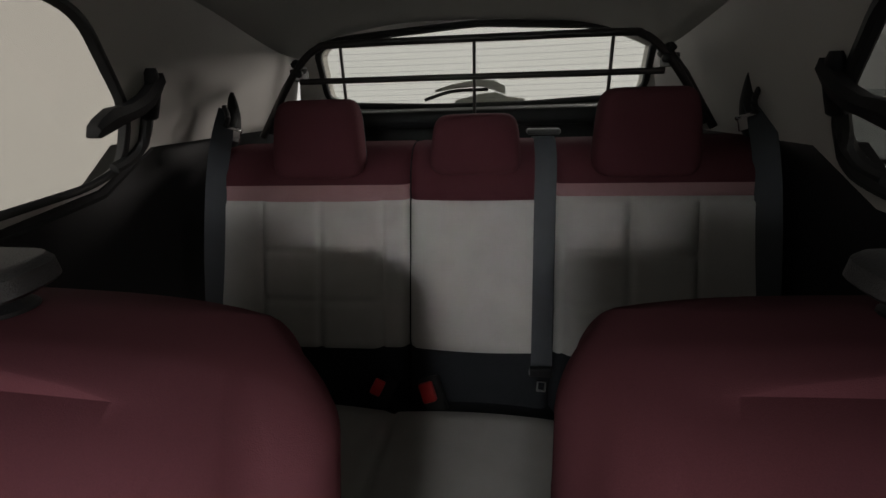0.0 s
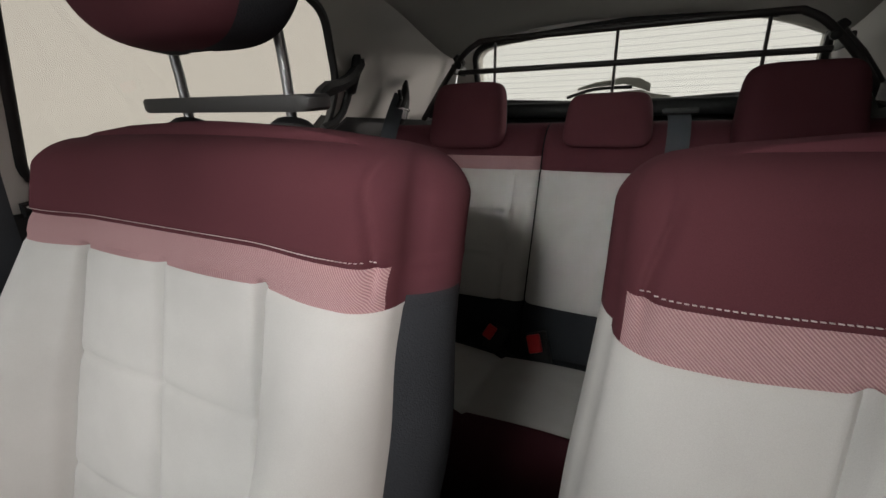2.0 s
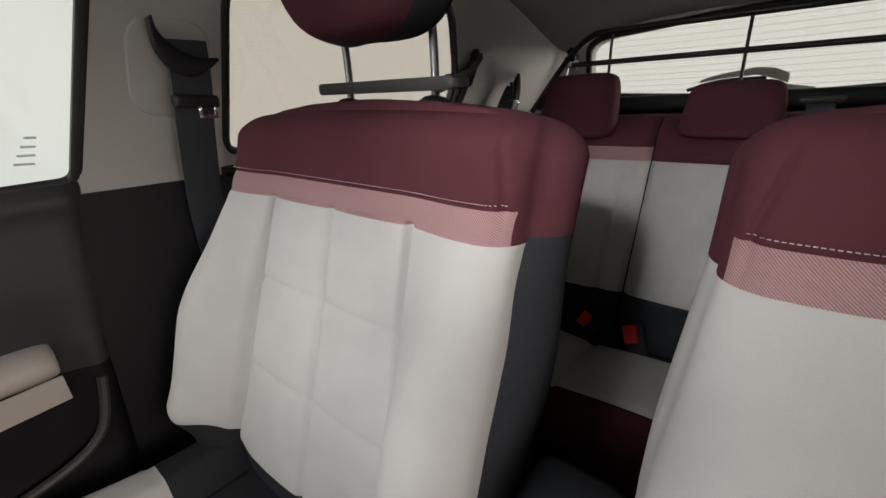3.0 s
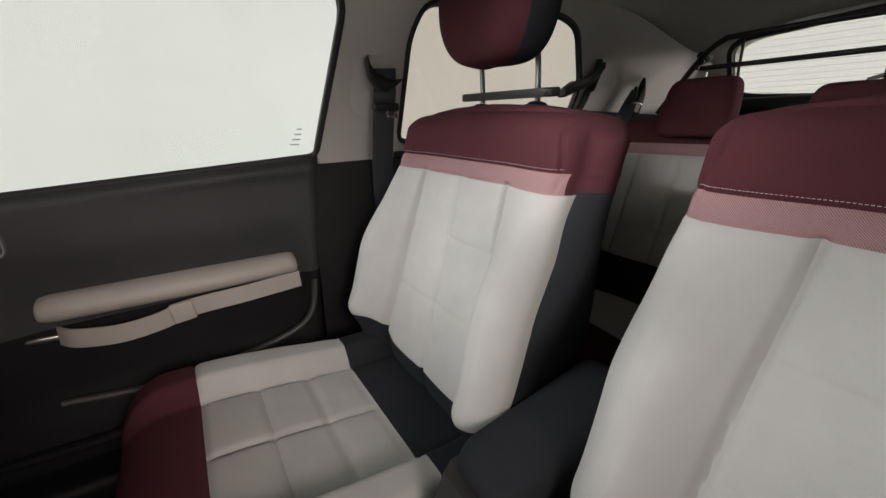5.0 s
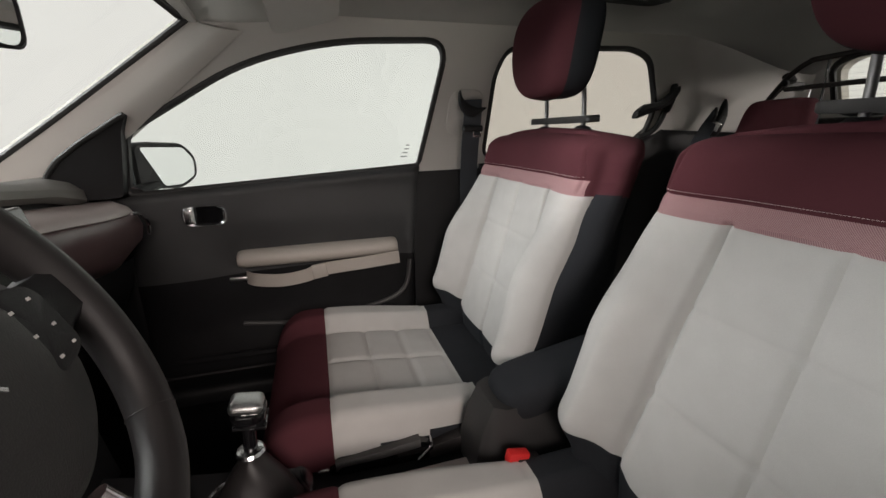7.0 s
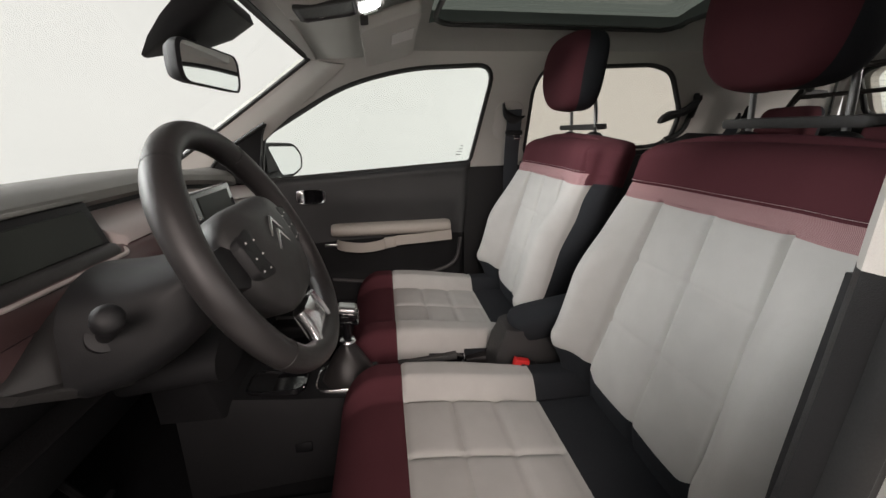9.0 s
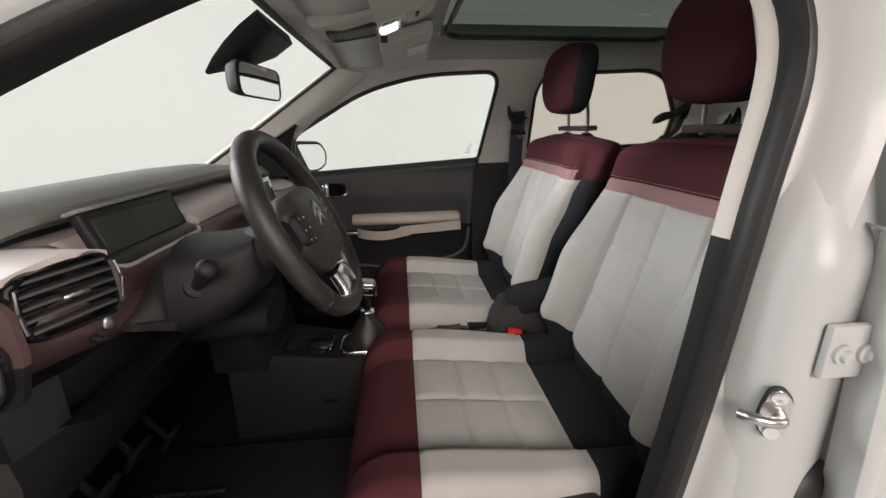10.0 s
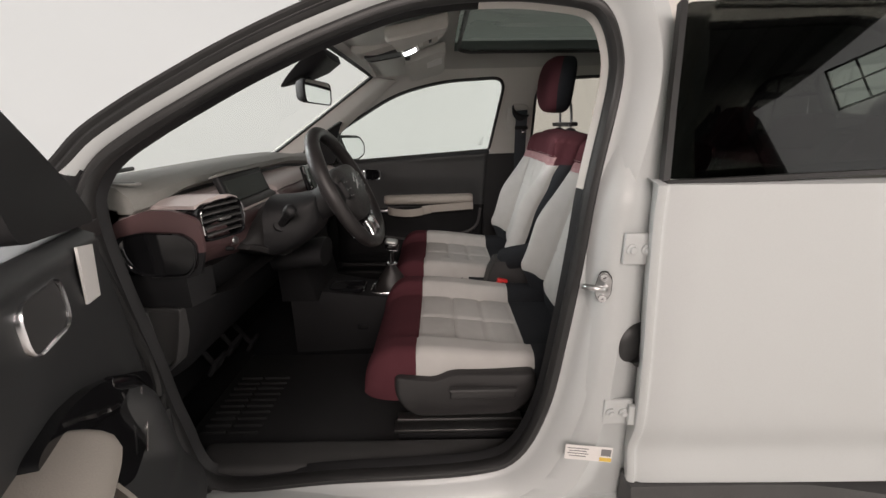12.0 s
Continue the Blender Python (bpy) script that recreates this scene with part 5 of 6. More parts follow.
def wing_mirror():
    w = thing("wing_mirror", "black wing mirror outside the passenger window", "wing mirror", at=(-0.86, -1.02, 0.93))
    shell = rounded([(-0.128, 0.058), (-0.083, 0.067), (0.070, 0.060), (0.122, 0.014), (0.117, -0.048), (0.046, -0.077), (-0.128, -0.060)], 0.025, 4)
    pane_2d = rounded([(-0.112, 0.056), (0.068, 0.050), (0.112, 0.010), (0.108, -0.044), (0.044, -0.068), (-0.036, -0.066)], 0.014, 4)
    c = Vector((-0.885, -0.985, 0.988))
    ax, nrm, up = Vector((-0.92, 0.38, 0)).normalized(), Vector((0.38, 0.92, 0)).normalized(), Vector((0, 0, 1))

    def at(p, k, t):
        return c + ax * (p[0] * k) + up * (p[1] * k) + nrm * t

    part("housing", loft([[at(p, k, t) for p in shell] for k, t in ((0.93, 0.002), (1.0, 0.004), (1.06, -0.006), (1.04, -0.04), (0.8, -0.085), (0.3, -0.10))]), BLACK, w, "black mirror housing")
    part("mirror_glass", loft([[at(p, k, t) for p in pane_2d] for k, t in ((1.0, -0.002), (0.99, 0.003), (0.01, 0.003))]), MIRROR, w, "mirror glass")
    part("foot", tube([(-0.82, -1.02, 0.93), (-0.76, -1.03, 0.925), (-0.70, -1.03, 0.92)], 0.03, 8, flat=0.5), BLACK, w)


wing_mirror()


# ---- dashboard ----
def dashboard():
    d = thing("dashboard", "dark grey dashboard with plum and mauve panels", "dashboard", at=(0, -1.15, 0.7))

    def sweep(x):
        """The ends of the dash are rounded off."""
        t = max(0.0, (abs(x) - 0.60) / 0.105)
        return -0.050 * t * t

    def tray(x, y, z):
        """The shelf dips in front of the instrument display."""
        k = step(0.234, 0.248, x) * step(0.528, 0.514, x)
        return z + k * (min(z, 0.899) - z) if y > -1.06 else z

    def across(profile, x0=-0.705, x1=0.705, n=48, bend=0.05, dip=False):
        """Profile points are (y, z, share): share says how far a point follows the curve of the ends."""
        rows = []
        for i in range(n + 1):
            x = x0 + (x1 - x0) * i / n
            rows.append([Vector((x, p[0] + sweep(x) * p[2] - bend * (1 - (x / 0.72) ** 2) * step(-1.15, -1.4, p[0]), p[1] + (p[3] if len(p) > 3 else 0.0) * step(0.5, 0.72, abs(x)) - 0.035 * step(0.15, 0.62, -x))) for p in profile])
            if dip:
                rows[-1] = [Vector((v.x, v.y, tray(x, p[0], v.z))) for v, p in zip(rows[-1], profile)]
        return loft(rows)

    part("top_pad", across([(-1.47, 0.955, 0), (-1.40, 0.980, 0), (-1.30, 1.000, 0.1), (-1.21, 1.010, 0.2), (-1.15, 1.004, 0.25, -0.01), (-1.122, 0.990, 0.3, -0.02), (-1.118, 0.974, 0.3, -0.03), (-1.135, 0.962, 0.3, -0.03), (-1.20, 0.955, 0, -0.03)]), DASHTOP, d, "dark grey grained dash top")
    part("slot", across([(-1.27, 0.90, 0), (-1.27, 0.963, 0), (-1.150, 0.966, 0.4, -0.02), (-1.150, 0.90, 0.4)]), BLACK, d)
    part("shelf", across([(-1.21, 0.90, 0.3), (-1.21, 0.950, 0.3, -0.01), (-1.10, 0.947, 0.6, -0.01), (-1.05, 0.940, 0.9), (-1.018, 0.926, 1), (-1.012, 0.915, 1), (-1.04, 0.897, 1)], n=140, dip=True), MAUVE, d, "mauve grey dash shelf")
    upper = [(-1.10, 0.865, 1), (-1.10, 0.912, 1), (-1.018, 0.915, 1), (-1.004, 0.906, 1), (-0.994, 0.880, 1), (-0.996, 0.865, 1)]
    lower = [(-1.10, 0.77, 1), (-1.10, 0.863, 1), (-0.997, 0.863, 1), (-1.000, 0.83, 1, 0.03), (-1.03, 0.79, 1, 0.06)]
    part("face", across([lower[0], (-1.10, 0.912, 1), (-1.018, 0.915, 1), (-1.004, 0.906, 1), (-0.994, 0.880, 1)] + lower[3:], -0.705, 0.22, 92), BROWN, d, "plum brown dash face")
    part("face", across(upper, 0.22, 0.705, 48), BROWN, d, "plum brown dash face")
    part("lower_face", across(lower, 0.22, 0.705, 48), BROWN, d, "plum brown lower dash face")

    def halved(bm, z, keep_top):
        bmesh.ops.bisect_plane(bm, geom=bm.verts[:] + bm.edges[:] + bm.faces[:], plane_co=(0, 0, z), plane_no=(0, 0, 1), clear_inner=keep_top, clear_outer=not keep_top)
        return bm
    part("lower_panel", across([(-1.25, 0.50, 0), (-1.22, 0.80, 0.5), (-1.03, 0.795, 1), (-1.045, 0.72, 1), (-1.10, 0.60, 1), (-1.16, 0.50, 1)], -0.69, 0.69), MATTSHADE, d, "black lower dash panel")
    POCKET = rounded([(-1.180, 0.888), (-1.120, 0.901), (-1.036, 0.897), (-1.010, 0.874), (-1.018, 0.822), (-1.040, 0.799), (-1.112, 0.796), (-1.160, 0.812), (-1.178, 0.850)], 0.016, 4)
    for s in (-1, 1):
        # plum end cap with its glossy pocket, facing the door
        cap = rounded([(-1.195, 0.865), (-1.188, 0.918), (-1.11, 0.946), (-1.05, 0.946), (-1.000, 0.925), (-0.998, 0.86), (-1.015, 0.80), (-1.05, 0.791), (-1.115, 0.789), (-1.185, 0.815)], 0.015, 4)
        hole = [(-1.095 + (p[0] + 1.095) * 0.95, 0.848 + (p[1] - 0.848) * 0.95) for p in POCKET]
        part("end_cap", halved(panel(cap, [hole], lambda p, t: (s * (0.700 + t), p[0], p[1]), 0.010), 0.852, True), BROWN, d, "plum brown dash end cap", 30)
        part("lower_end_cap", halved(panel(cap, [hole], lambda p, t: (s * (0.700 + t), p[0], p[1]), 0.010), 0.852, False), BLACK, d, "black lower dash end cap", 30)
        part("end_pocket", loft([[Vector((s * x, -1.095 + (p[0] + 1.095) * k, 0.848 + (p[1] - 0.848) * k)) for p in POCKET] for k, x in ((1.0, 0.702), (1.03, 0.716), (1.01, 0.721), (0.97, 0.720), (0.90, 0.713), (0.5, 0.711), (0.05, 0.711))]), GLOSSBLACK, d, "glossy black end pocket")
        part("pocket_rim", tube([Vector((s * 0.7205, -1.095 + (p[0] + 1.095) * 0.98, 0.848 + (p[1] - 0.848) * 0.98)) for p in POCKET[10:34]], 0.0016, 6), BLACK, d)
        if s < 0:
            part("end_trim", tube(smooth_line([(-0.575, -0.998, 0.886), (-0.61, -0.990, 0.876), (-0.638, -0.988, 0.852), (-0.648, -0.994, 0.815)], 5), 0.005, 8), CHROME, d, "chrome trim at the dash end")
            continue
        # air vent pod, turned a little towards the cabin
        m = Matrix.Translation((s * 0.640, -0.985, 0.915)) @ Matrix.Rotation(radians(-17 * s), 4, "Z")
        vent = part("air_vent", loft([[m @ Vector((s * p[0] * k, y, p[1] * k)) for p in rounded([(-0.062, -0.048), (0.060, -0.044), (0.062, 0.038), (-0.056, 0.046)], [0.028, 0.024, 0.026, 0.032], 6)] for k, y in ((0.9, -0.08), (1.02, -0.03), (1.05, -0.002), (1.0, 0.006), (0.92, 0.004), (0.89, -0.02), (0.05, -0.025))]), GLOSSBLACK, d, "glossy black air vent pod")
        for k in range(5):
            part("vent_slat", box(m @ Vector((0, -0.004, -0.031 + 0.0155 * k)), (0.104 if k in (0, 4) else 0.112, 0.016, 0.0045), 0.0015, 2, m=m.to_3x3().to_4x4()), GREY, vent)
        for e in (-1, 1):
            part("vent_edge", tube(smooth_line([m @ Vector((e * 0.0585, 0.005, -0.028)), m @ Vector((e * 0.0620, 0.0065, 0.0)), m @ Vector((e * 0.0585, 0.005, 0.026))], 5), 0.0018, 8), CHROME, vent, "bright edge of the vent")
        part("vent_tab", box(m @ Vector((0, 0.006, 0.000)), (0.034, 0.010, 0.007), 0.003, 2, m=m.to_3x3().to_4x4()), STEEL, vent)
        hood = []
        for q in (0.0, 0.3, 0.6, 1.0):
            hood.append([m @ Vector((-s * 0.062 + s * 0.124 * i / 8, 0.005 - 0.0008 * (i - 4) ** 2 - 0.13 * q, 0.0525 - 0.0009 * (i - 4) ** 2 - 0.006 * q - dz)) for i, dz in [(i, 0.0) for i in range(9)] + [(i, 0.008) for i in range(8, -1, -1)]])
        part("vent_hood", loft(hood), MAUVE, d, "mauve hood over the vent")
    # instrument display
    tilt = Matrix.Rotation(radians(19), 4, "X")
    cl = part("instrument_display", box((0.382, -1.046, 0.952), (0.258, 0.018, 0.080), 0.005, 3, m=tilt), BLACK, d, "black framed digital instrument display")
    part("display_face", box((0.384, -1.0360, 0.951), (0.226, 0.004, 0.060), 0.002, 1, m=tilt), LCD, cl, "unlit grey display")
    part("display_hood", box((0.382, -1.060, 0.992), (0.262, 0.026, 0.006), 0.002, 2, m=tilt), DASHTOP, cl)
    part("display_ledge", loft([[Vector((x, -1.044 + (y + 1.044) * k, z - (1 - k) * 0.008)) for y, z in ((-1.056, 0.885), (-1.050, 0.914), (-1.040, 0.920), (-1.027, 0.923), (-1.015, 0.921), (-1.007, 0.914), (-1.005, 0.905), (-1.012, 0.885))] for x, k in ((0.245, 0.25), (0.248, 0.62), (0.256, 0.88), (0.268, 1.0), (0.495, 1.0), (0.506, 0.88), (0.513, 0.62), (0.516, 0.25))]), COLUMN, d, "dark rounded ledge below the display")
    part("display_rim", tube(smooth_line([(0.238, -1.046, 0.914), (0.240, -1.024, 0.911), (0.256, -1.003, 0.906), (0.29, -1.000, 0.904), (0.47, -1.000, 0.904), (0.504, -1.003, 0.906), (0.521, -1.024, 0.911), (0.523, -1.046, 0.914)], 5), 0.0035, 8), MAUVE, d, "mauve lip round the ledge")
    # centre touch screen
    lean = Matrix.Rotation(radians(12), 4, "X")
    tb = part("touch_screen", box((-0.005, -0.955, 0.915), (0.225, 0.018, 0.128), 0.006, 3, m=lean), GLOSSBLACK, d, "dark centre touch screen")
    part("screen_face", box((-0.005, -0.945, 0.917), (0.165, 0.003, 0.10), 0.001, 1, m=lean), LCD, tb)
    for k in range(4):
        part("touch_mark", box((0.094, -0.9455 + 0.007 * (k - 1.5), 0.950 - 0.024 * k), (0.006, 0.002, 0.005), 0, m=lean), PAPER, tb, smooth=0)
    part("console_face", loft([[Vector((x * w, y, z)) for x, y in ((-1, -1.08), (1, -1.08), (1, yy), (0.8, yy + 0.02), (-0.8, yy + 0.02), (-1, yy))] for w, yy, z in ((0.15, -0.95, 0.48), (0.16, -0.98, 0.62), (0.17, -0.995, 0.76), (0.18, -1.0, 0.85))]), MATTSHADE, d, "black centre face of the dash")
    # steering column surround: a broad moulding that ends in a lip
    rows = []
    for x, y, zt, zb in ((0.20, -0.985, 0.886, 0.775), (0.25, -0.965, 0.891, 0.765), (0.31, -0.952, 0.894, 0.757), (0.37, -0.946, 0.894, 0.754), (0.42, -0.948, 0.889, 0.762), (0.450, -0.954, 0.878, 0.775), (0.475, -0.962, 0.864, 0.785), (0.497, -0.972, 0.849, 0.796), (0.517, -0.984, 0.836, 0.808), (0.534, -0.998, 0.826, 0.816)):
        h = zt - zb
        rows.append([Vector((x, -1.07, zt - 0.005)), Vector((x, y - 0.045, zt)), Vector((x, y - 0.020, zt - 0.10 * h)), Vector((x, y - 0.004, zt - 0.32 * h)), Vector((x, y, zt - 0.58 * h)), Vector((x, y + 0.004, zt - 0.80 * h)), Vector((x, y + 0.018, zb + 0.08 * h)), Vector((x, y + 0.020, zb)), Vector((x, y + 0.008, zb - 0.012)), Vector((x, -1.07, zb - 0.005))])
    part("column_surround", loft(rows), COLUMN, d, "dark grey steering column moulding")
    part("column_cover", loft([[Vector((0.400 + w * math.cos(b) * (1.0 if math.sin(b) < 0 else 0.92), y, zc + h * math.copysign(abs(math.sin(b)) ** 0.7, math.sin(b)))) for b in [2 * math.pi * k / 24 for k in range(24)]] for y, w, h, zc in ((-0.96, 0.105, 0.088, 0.838), (-0.90, 0.098, 0.080, 0.850), (-0.86, 0.088, 0.070, 0.866), (-0.825, 0.072, 0.058, 0.886), (-0.815, 0.055, 0.045, 0.890))]), BLACK, d, "black column cover")
    part("knee_panel", loft([[Vector((0.42 + x * 0.24, y, z)) for x in (-1, -0.5, 0, 0.5, 1)] for y, z in ((-0.95, 0.762), (-0.975, 0.745), (-1.05, 0.725), (-1.15, 0.68), (-1.25, 0.60))], False, False), CARPET, d, "black knee panel")
    part("knee_pad", loft([[Vector((0.27 + 0.075 * math.cos(b), y, z + 0.045 * math.sin(b))) for b in [2 * math.pi * k / 16 for k in range(16)]] for y, z in ((-1.02, 0.70), (-0.93, 0.71), (-0.875, 0.715), (-0.86, 0.715))]), MATTSHADE, d)
    for x, z, r in ((0.572, 0.842, 0.011), (0.548, 0.862, 0.006), (0.592, 0.826, 0.005)):
        part("trim_dial", lathe([(r * 1.3, 0), (r * 1.3, 0.006), (r, 0.008), (r, 0.016), (r * 0.7, 0.018)], (x, -1.012 + sweep(x), z), (0.2, 1, 0), 16), STEEL if r > 0.01 else BLACK, d)
    slot = part("demister_outlet", box((0.684, -1.172, 0.9995), (0.022, 0.090, 0.006), 0.002, 2), DASHTOP, d, "grey demister outlet on the dash end")
    for y in (-1.191, -1.153):
        part("slit", box((0.684, y, 1.0018), (0.009, 0.033, 0.003), 0.001, 1), BLACK, slot, smooth=0)
    kick = rounded([(-1.175, 0.722), (-1.082, 0.716), (-1.100, 0.640), (-1.122, 0.565), (-1.158, 0.535), (-1.168, 0.654)], 0.012, 3)
    part("kick_panel", loft([[Vector((x, -1.13 + (p[0] + 1.13) * k, 0.64 + (p[1] - 0.64) * k)) for p in kick] for x, k in ((0.66, 1.0), (0.698, 1.0), (0.704, 0.97), (0.704, 0.86), (0.696, 0.80))]), GREY, d, "dark grey kick panel")
    part("kick_collar", loft([[Vector((x, y, z)) for x, y in ((0.64, -1.20), (0.708, -1.20), (0.710, -1.05), (0.64, -1.03))] for z in (0.722, 0.735, 0.765, 0.80)]), BLACK, d, "black collar below the pocket")


dashboard()

WHEEL = Vector((0.411, -0.739, 0.943))
WV = Vector((0, -0.448, 0.894)).normalized()
WN = Vector((0, 0.894, 0.448)).normalized()
WU = Vector((1, 0, 0))


def on_wheel(a, b, c=0.0):
    return WHEEL + WU * a + WV * b + WN * c


def steering_wheel():
    w = thing("steering_wheel", "black leather steering wheel with multifunction pads and chrome accents", "steering wheel", at=WHEEL)
    rings = []
    n = 72
    for k in range(n):
        a = 2 * math.pi * k / n
        ca, sa = math.cos(a), math.sin(a)
        flat = 0.006 * step(-0.75, -1.0, sa)
        r0 = 0.1690 - flat
        grip = 0.0174 + 0.0022 * groove(abs(math.degrees(math.atan2(sa, ca))) - 35, 14) if sa > 0 else 0.0174
        rings.append([on_wheel((r0 + grip * math.cos(b)) * ca, (r0 + grip * math.cos(b)) * sa, grip * 1.08 * math.sin(b)) for b in [2 * math.pi * j / 16 for j in range(16)]])
    part("rim", loft(rings, True, False, True), LEATHER, w, "black leather rim")
    for ang in (52, 128, 218, 322):
        a = radians(ang)
        part("rim_seam", tube([on_wheel((0.1690 + 0.0177 * math.cos(b)) * math.cos(a), (0.1690 + 0.0177 * math.cos(b)) * math.sin(a), 0.0191 * math.sin(b)) for b in [2 * math.pi * j / 16 for j in range(16)]], 0.0006, 5, True), LEATHER, w)
    # hub cover
    hub = rounded([(-0.112, -0.030), (-0.085, -0.070), (-0.045, -0.095), (0.045, -0.095), (0.085, -0.070), (0.112, -0.030), (0.112, 0.040), (0.075, 0.064), (-0.075, 0.064), (-0.112, 0.040)], 0.03, 4)
    part("airbag_cover", loft([[on_wheel(p[0] * k, p[1] * k + 0.004, c) for p in hub] for k, c in ((0.90, -0.045), (0.98, -0.012), (1.0, 0.0), (0.97, 0.010), (0.88, 0.019), (0.5, 0.028), (0.02, 0.030))]), COLUMN, w, "dark grey airbag cover")
    for s in (-1, 1):
        spoke = loft([[on_wheel(s * x, y0 + dy, c) for dy, c in ((-h, -0.02), (h, -0.02), (h, 0.004), (h * 0.7, 0.010), (-h * 0.7, 0.010), (-h, 0.004))] for x, y0, h in ((0.05, 0.002, 0.036), (0.10, 0.004, 0.030), (0.140, 0.012, 0.022), (0.160, 0.016, 0.022))])
        sp = part("spoke", spoke, BLACK, w, "black wheel spoke")
        part("switch_pad", loft([[on_wheel(s * (0.086 + p[0] * k), 0.004 + p[1] * k, c - 0.06 * p[0] * k) for p in rounded([(-0.022, -0.034), (0.022, -0.026), (0.024, 0.028), (-0.020, 0.036)], 0.012, 4)] for k, c in ((1.0, 0.010), (0.98, 0.0215), (0.9, 0.0235), (0.05, 0.0235))]), BLACK, sp, "black switch pad")
        for dx, dy in ((-0.014, 0.014), (0.010, 0.016), (-0.014, -0.002), (0.010, -0.002), (-0.010, -0.018), (0.012, -0.016)):
            part("switch_mark", loft([[on_wheel(s * (0.086 + dx * 0.9) + ex, 0.004 + dy * 1.2 + ey, c - 0.06 * dx) for ex, ey in ((-0.0018, -0.0011), (0.0018, -0.0011), (0.0018, 0.0011), (-0.0018, 0.0011))] for c in (0.0230, 0.0240)]), PAPER, sp, smooth=0)
    # lower forked spoke with chrome insert
    for s in (-1, 1):
        part("lower_spoke", tube(smooth_line([on_wheel(s * 0.036, -0.098, 0.004), on_wheel(s * 0.040, -0.132, 0.006), on_wheel(s * 0.048, -0.158, 0.002)], 5), 0.009, 10, flat=1.0), CHROME, w, "satin chrome lower spoke")
    part("lower_insert", loft([[on_wheel(x * k, -0.122 + y * k, c) for x, y in rounded([(-0.036, -0.024), (0.036, -0.024), (0.032, 0.026), (-0.032, 0.026)], 0.01, 4)] for k, c in ((1, -0.008), (1.0, 0.004), (0.92, 0.009), (0.55, 0.013), (0.05, 0.014))]), CHROME, w, "bright chrome lower insert")
    # two plain chevrons
    for k in range(2):
        y0 = 0.012 + 0.020 * k
        pts = [on_wheel(-0.026, y0 - 0.022, 0.0262), on_wheel(0.0, y0, 0.0295), on_wheel(0.026, y0 - 0.022, 0.0262)]
        part("chevron", tube(pts, 0.0042, 8, flat=0.7), CHROME, w, "chrome chevron")
    part("column", tube([on_wheel(0, 0, -0.02), on_wheel(0, 0, -0.11)], 0.045, 20), BLACK, w)
    # stalks
    for s in (-1, 1):
        root = on_wheel(s * 0.050, 0.020, -0.150) if s < 0 else Vector((0.468, -0.925, 0.848))
        tip = on_wheel(s * 0.135, 0.026, -0.135) if s < 0 else Vector((0.562, -0.852, 0.918))
        along = (tip - root).normalized()
        st = part("stalk", tube([root, root.lerp(tip, 0.5), tip - along * 0.02], 0.010, 12), BLACK, w, "black column stalk")
        part("stalk_knob", lathe([(0.009, -0.014), (0.014, -0.008), (0.0155, 0.0), (0.0155, 0.019), (0.0140, 0.024), (0.009, 0.028), (0.003, 0.0295)], tip - along * 0.03, along, 28), BLACK, st, "black end knob")
        part("stalk_boot", lathe([(0.022, -0.01), (0.020, 0.004), (0.011, 0.006)], root + along * 0.02, along, 20), BLACK, st)


steering_wheel()


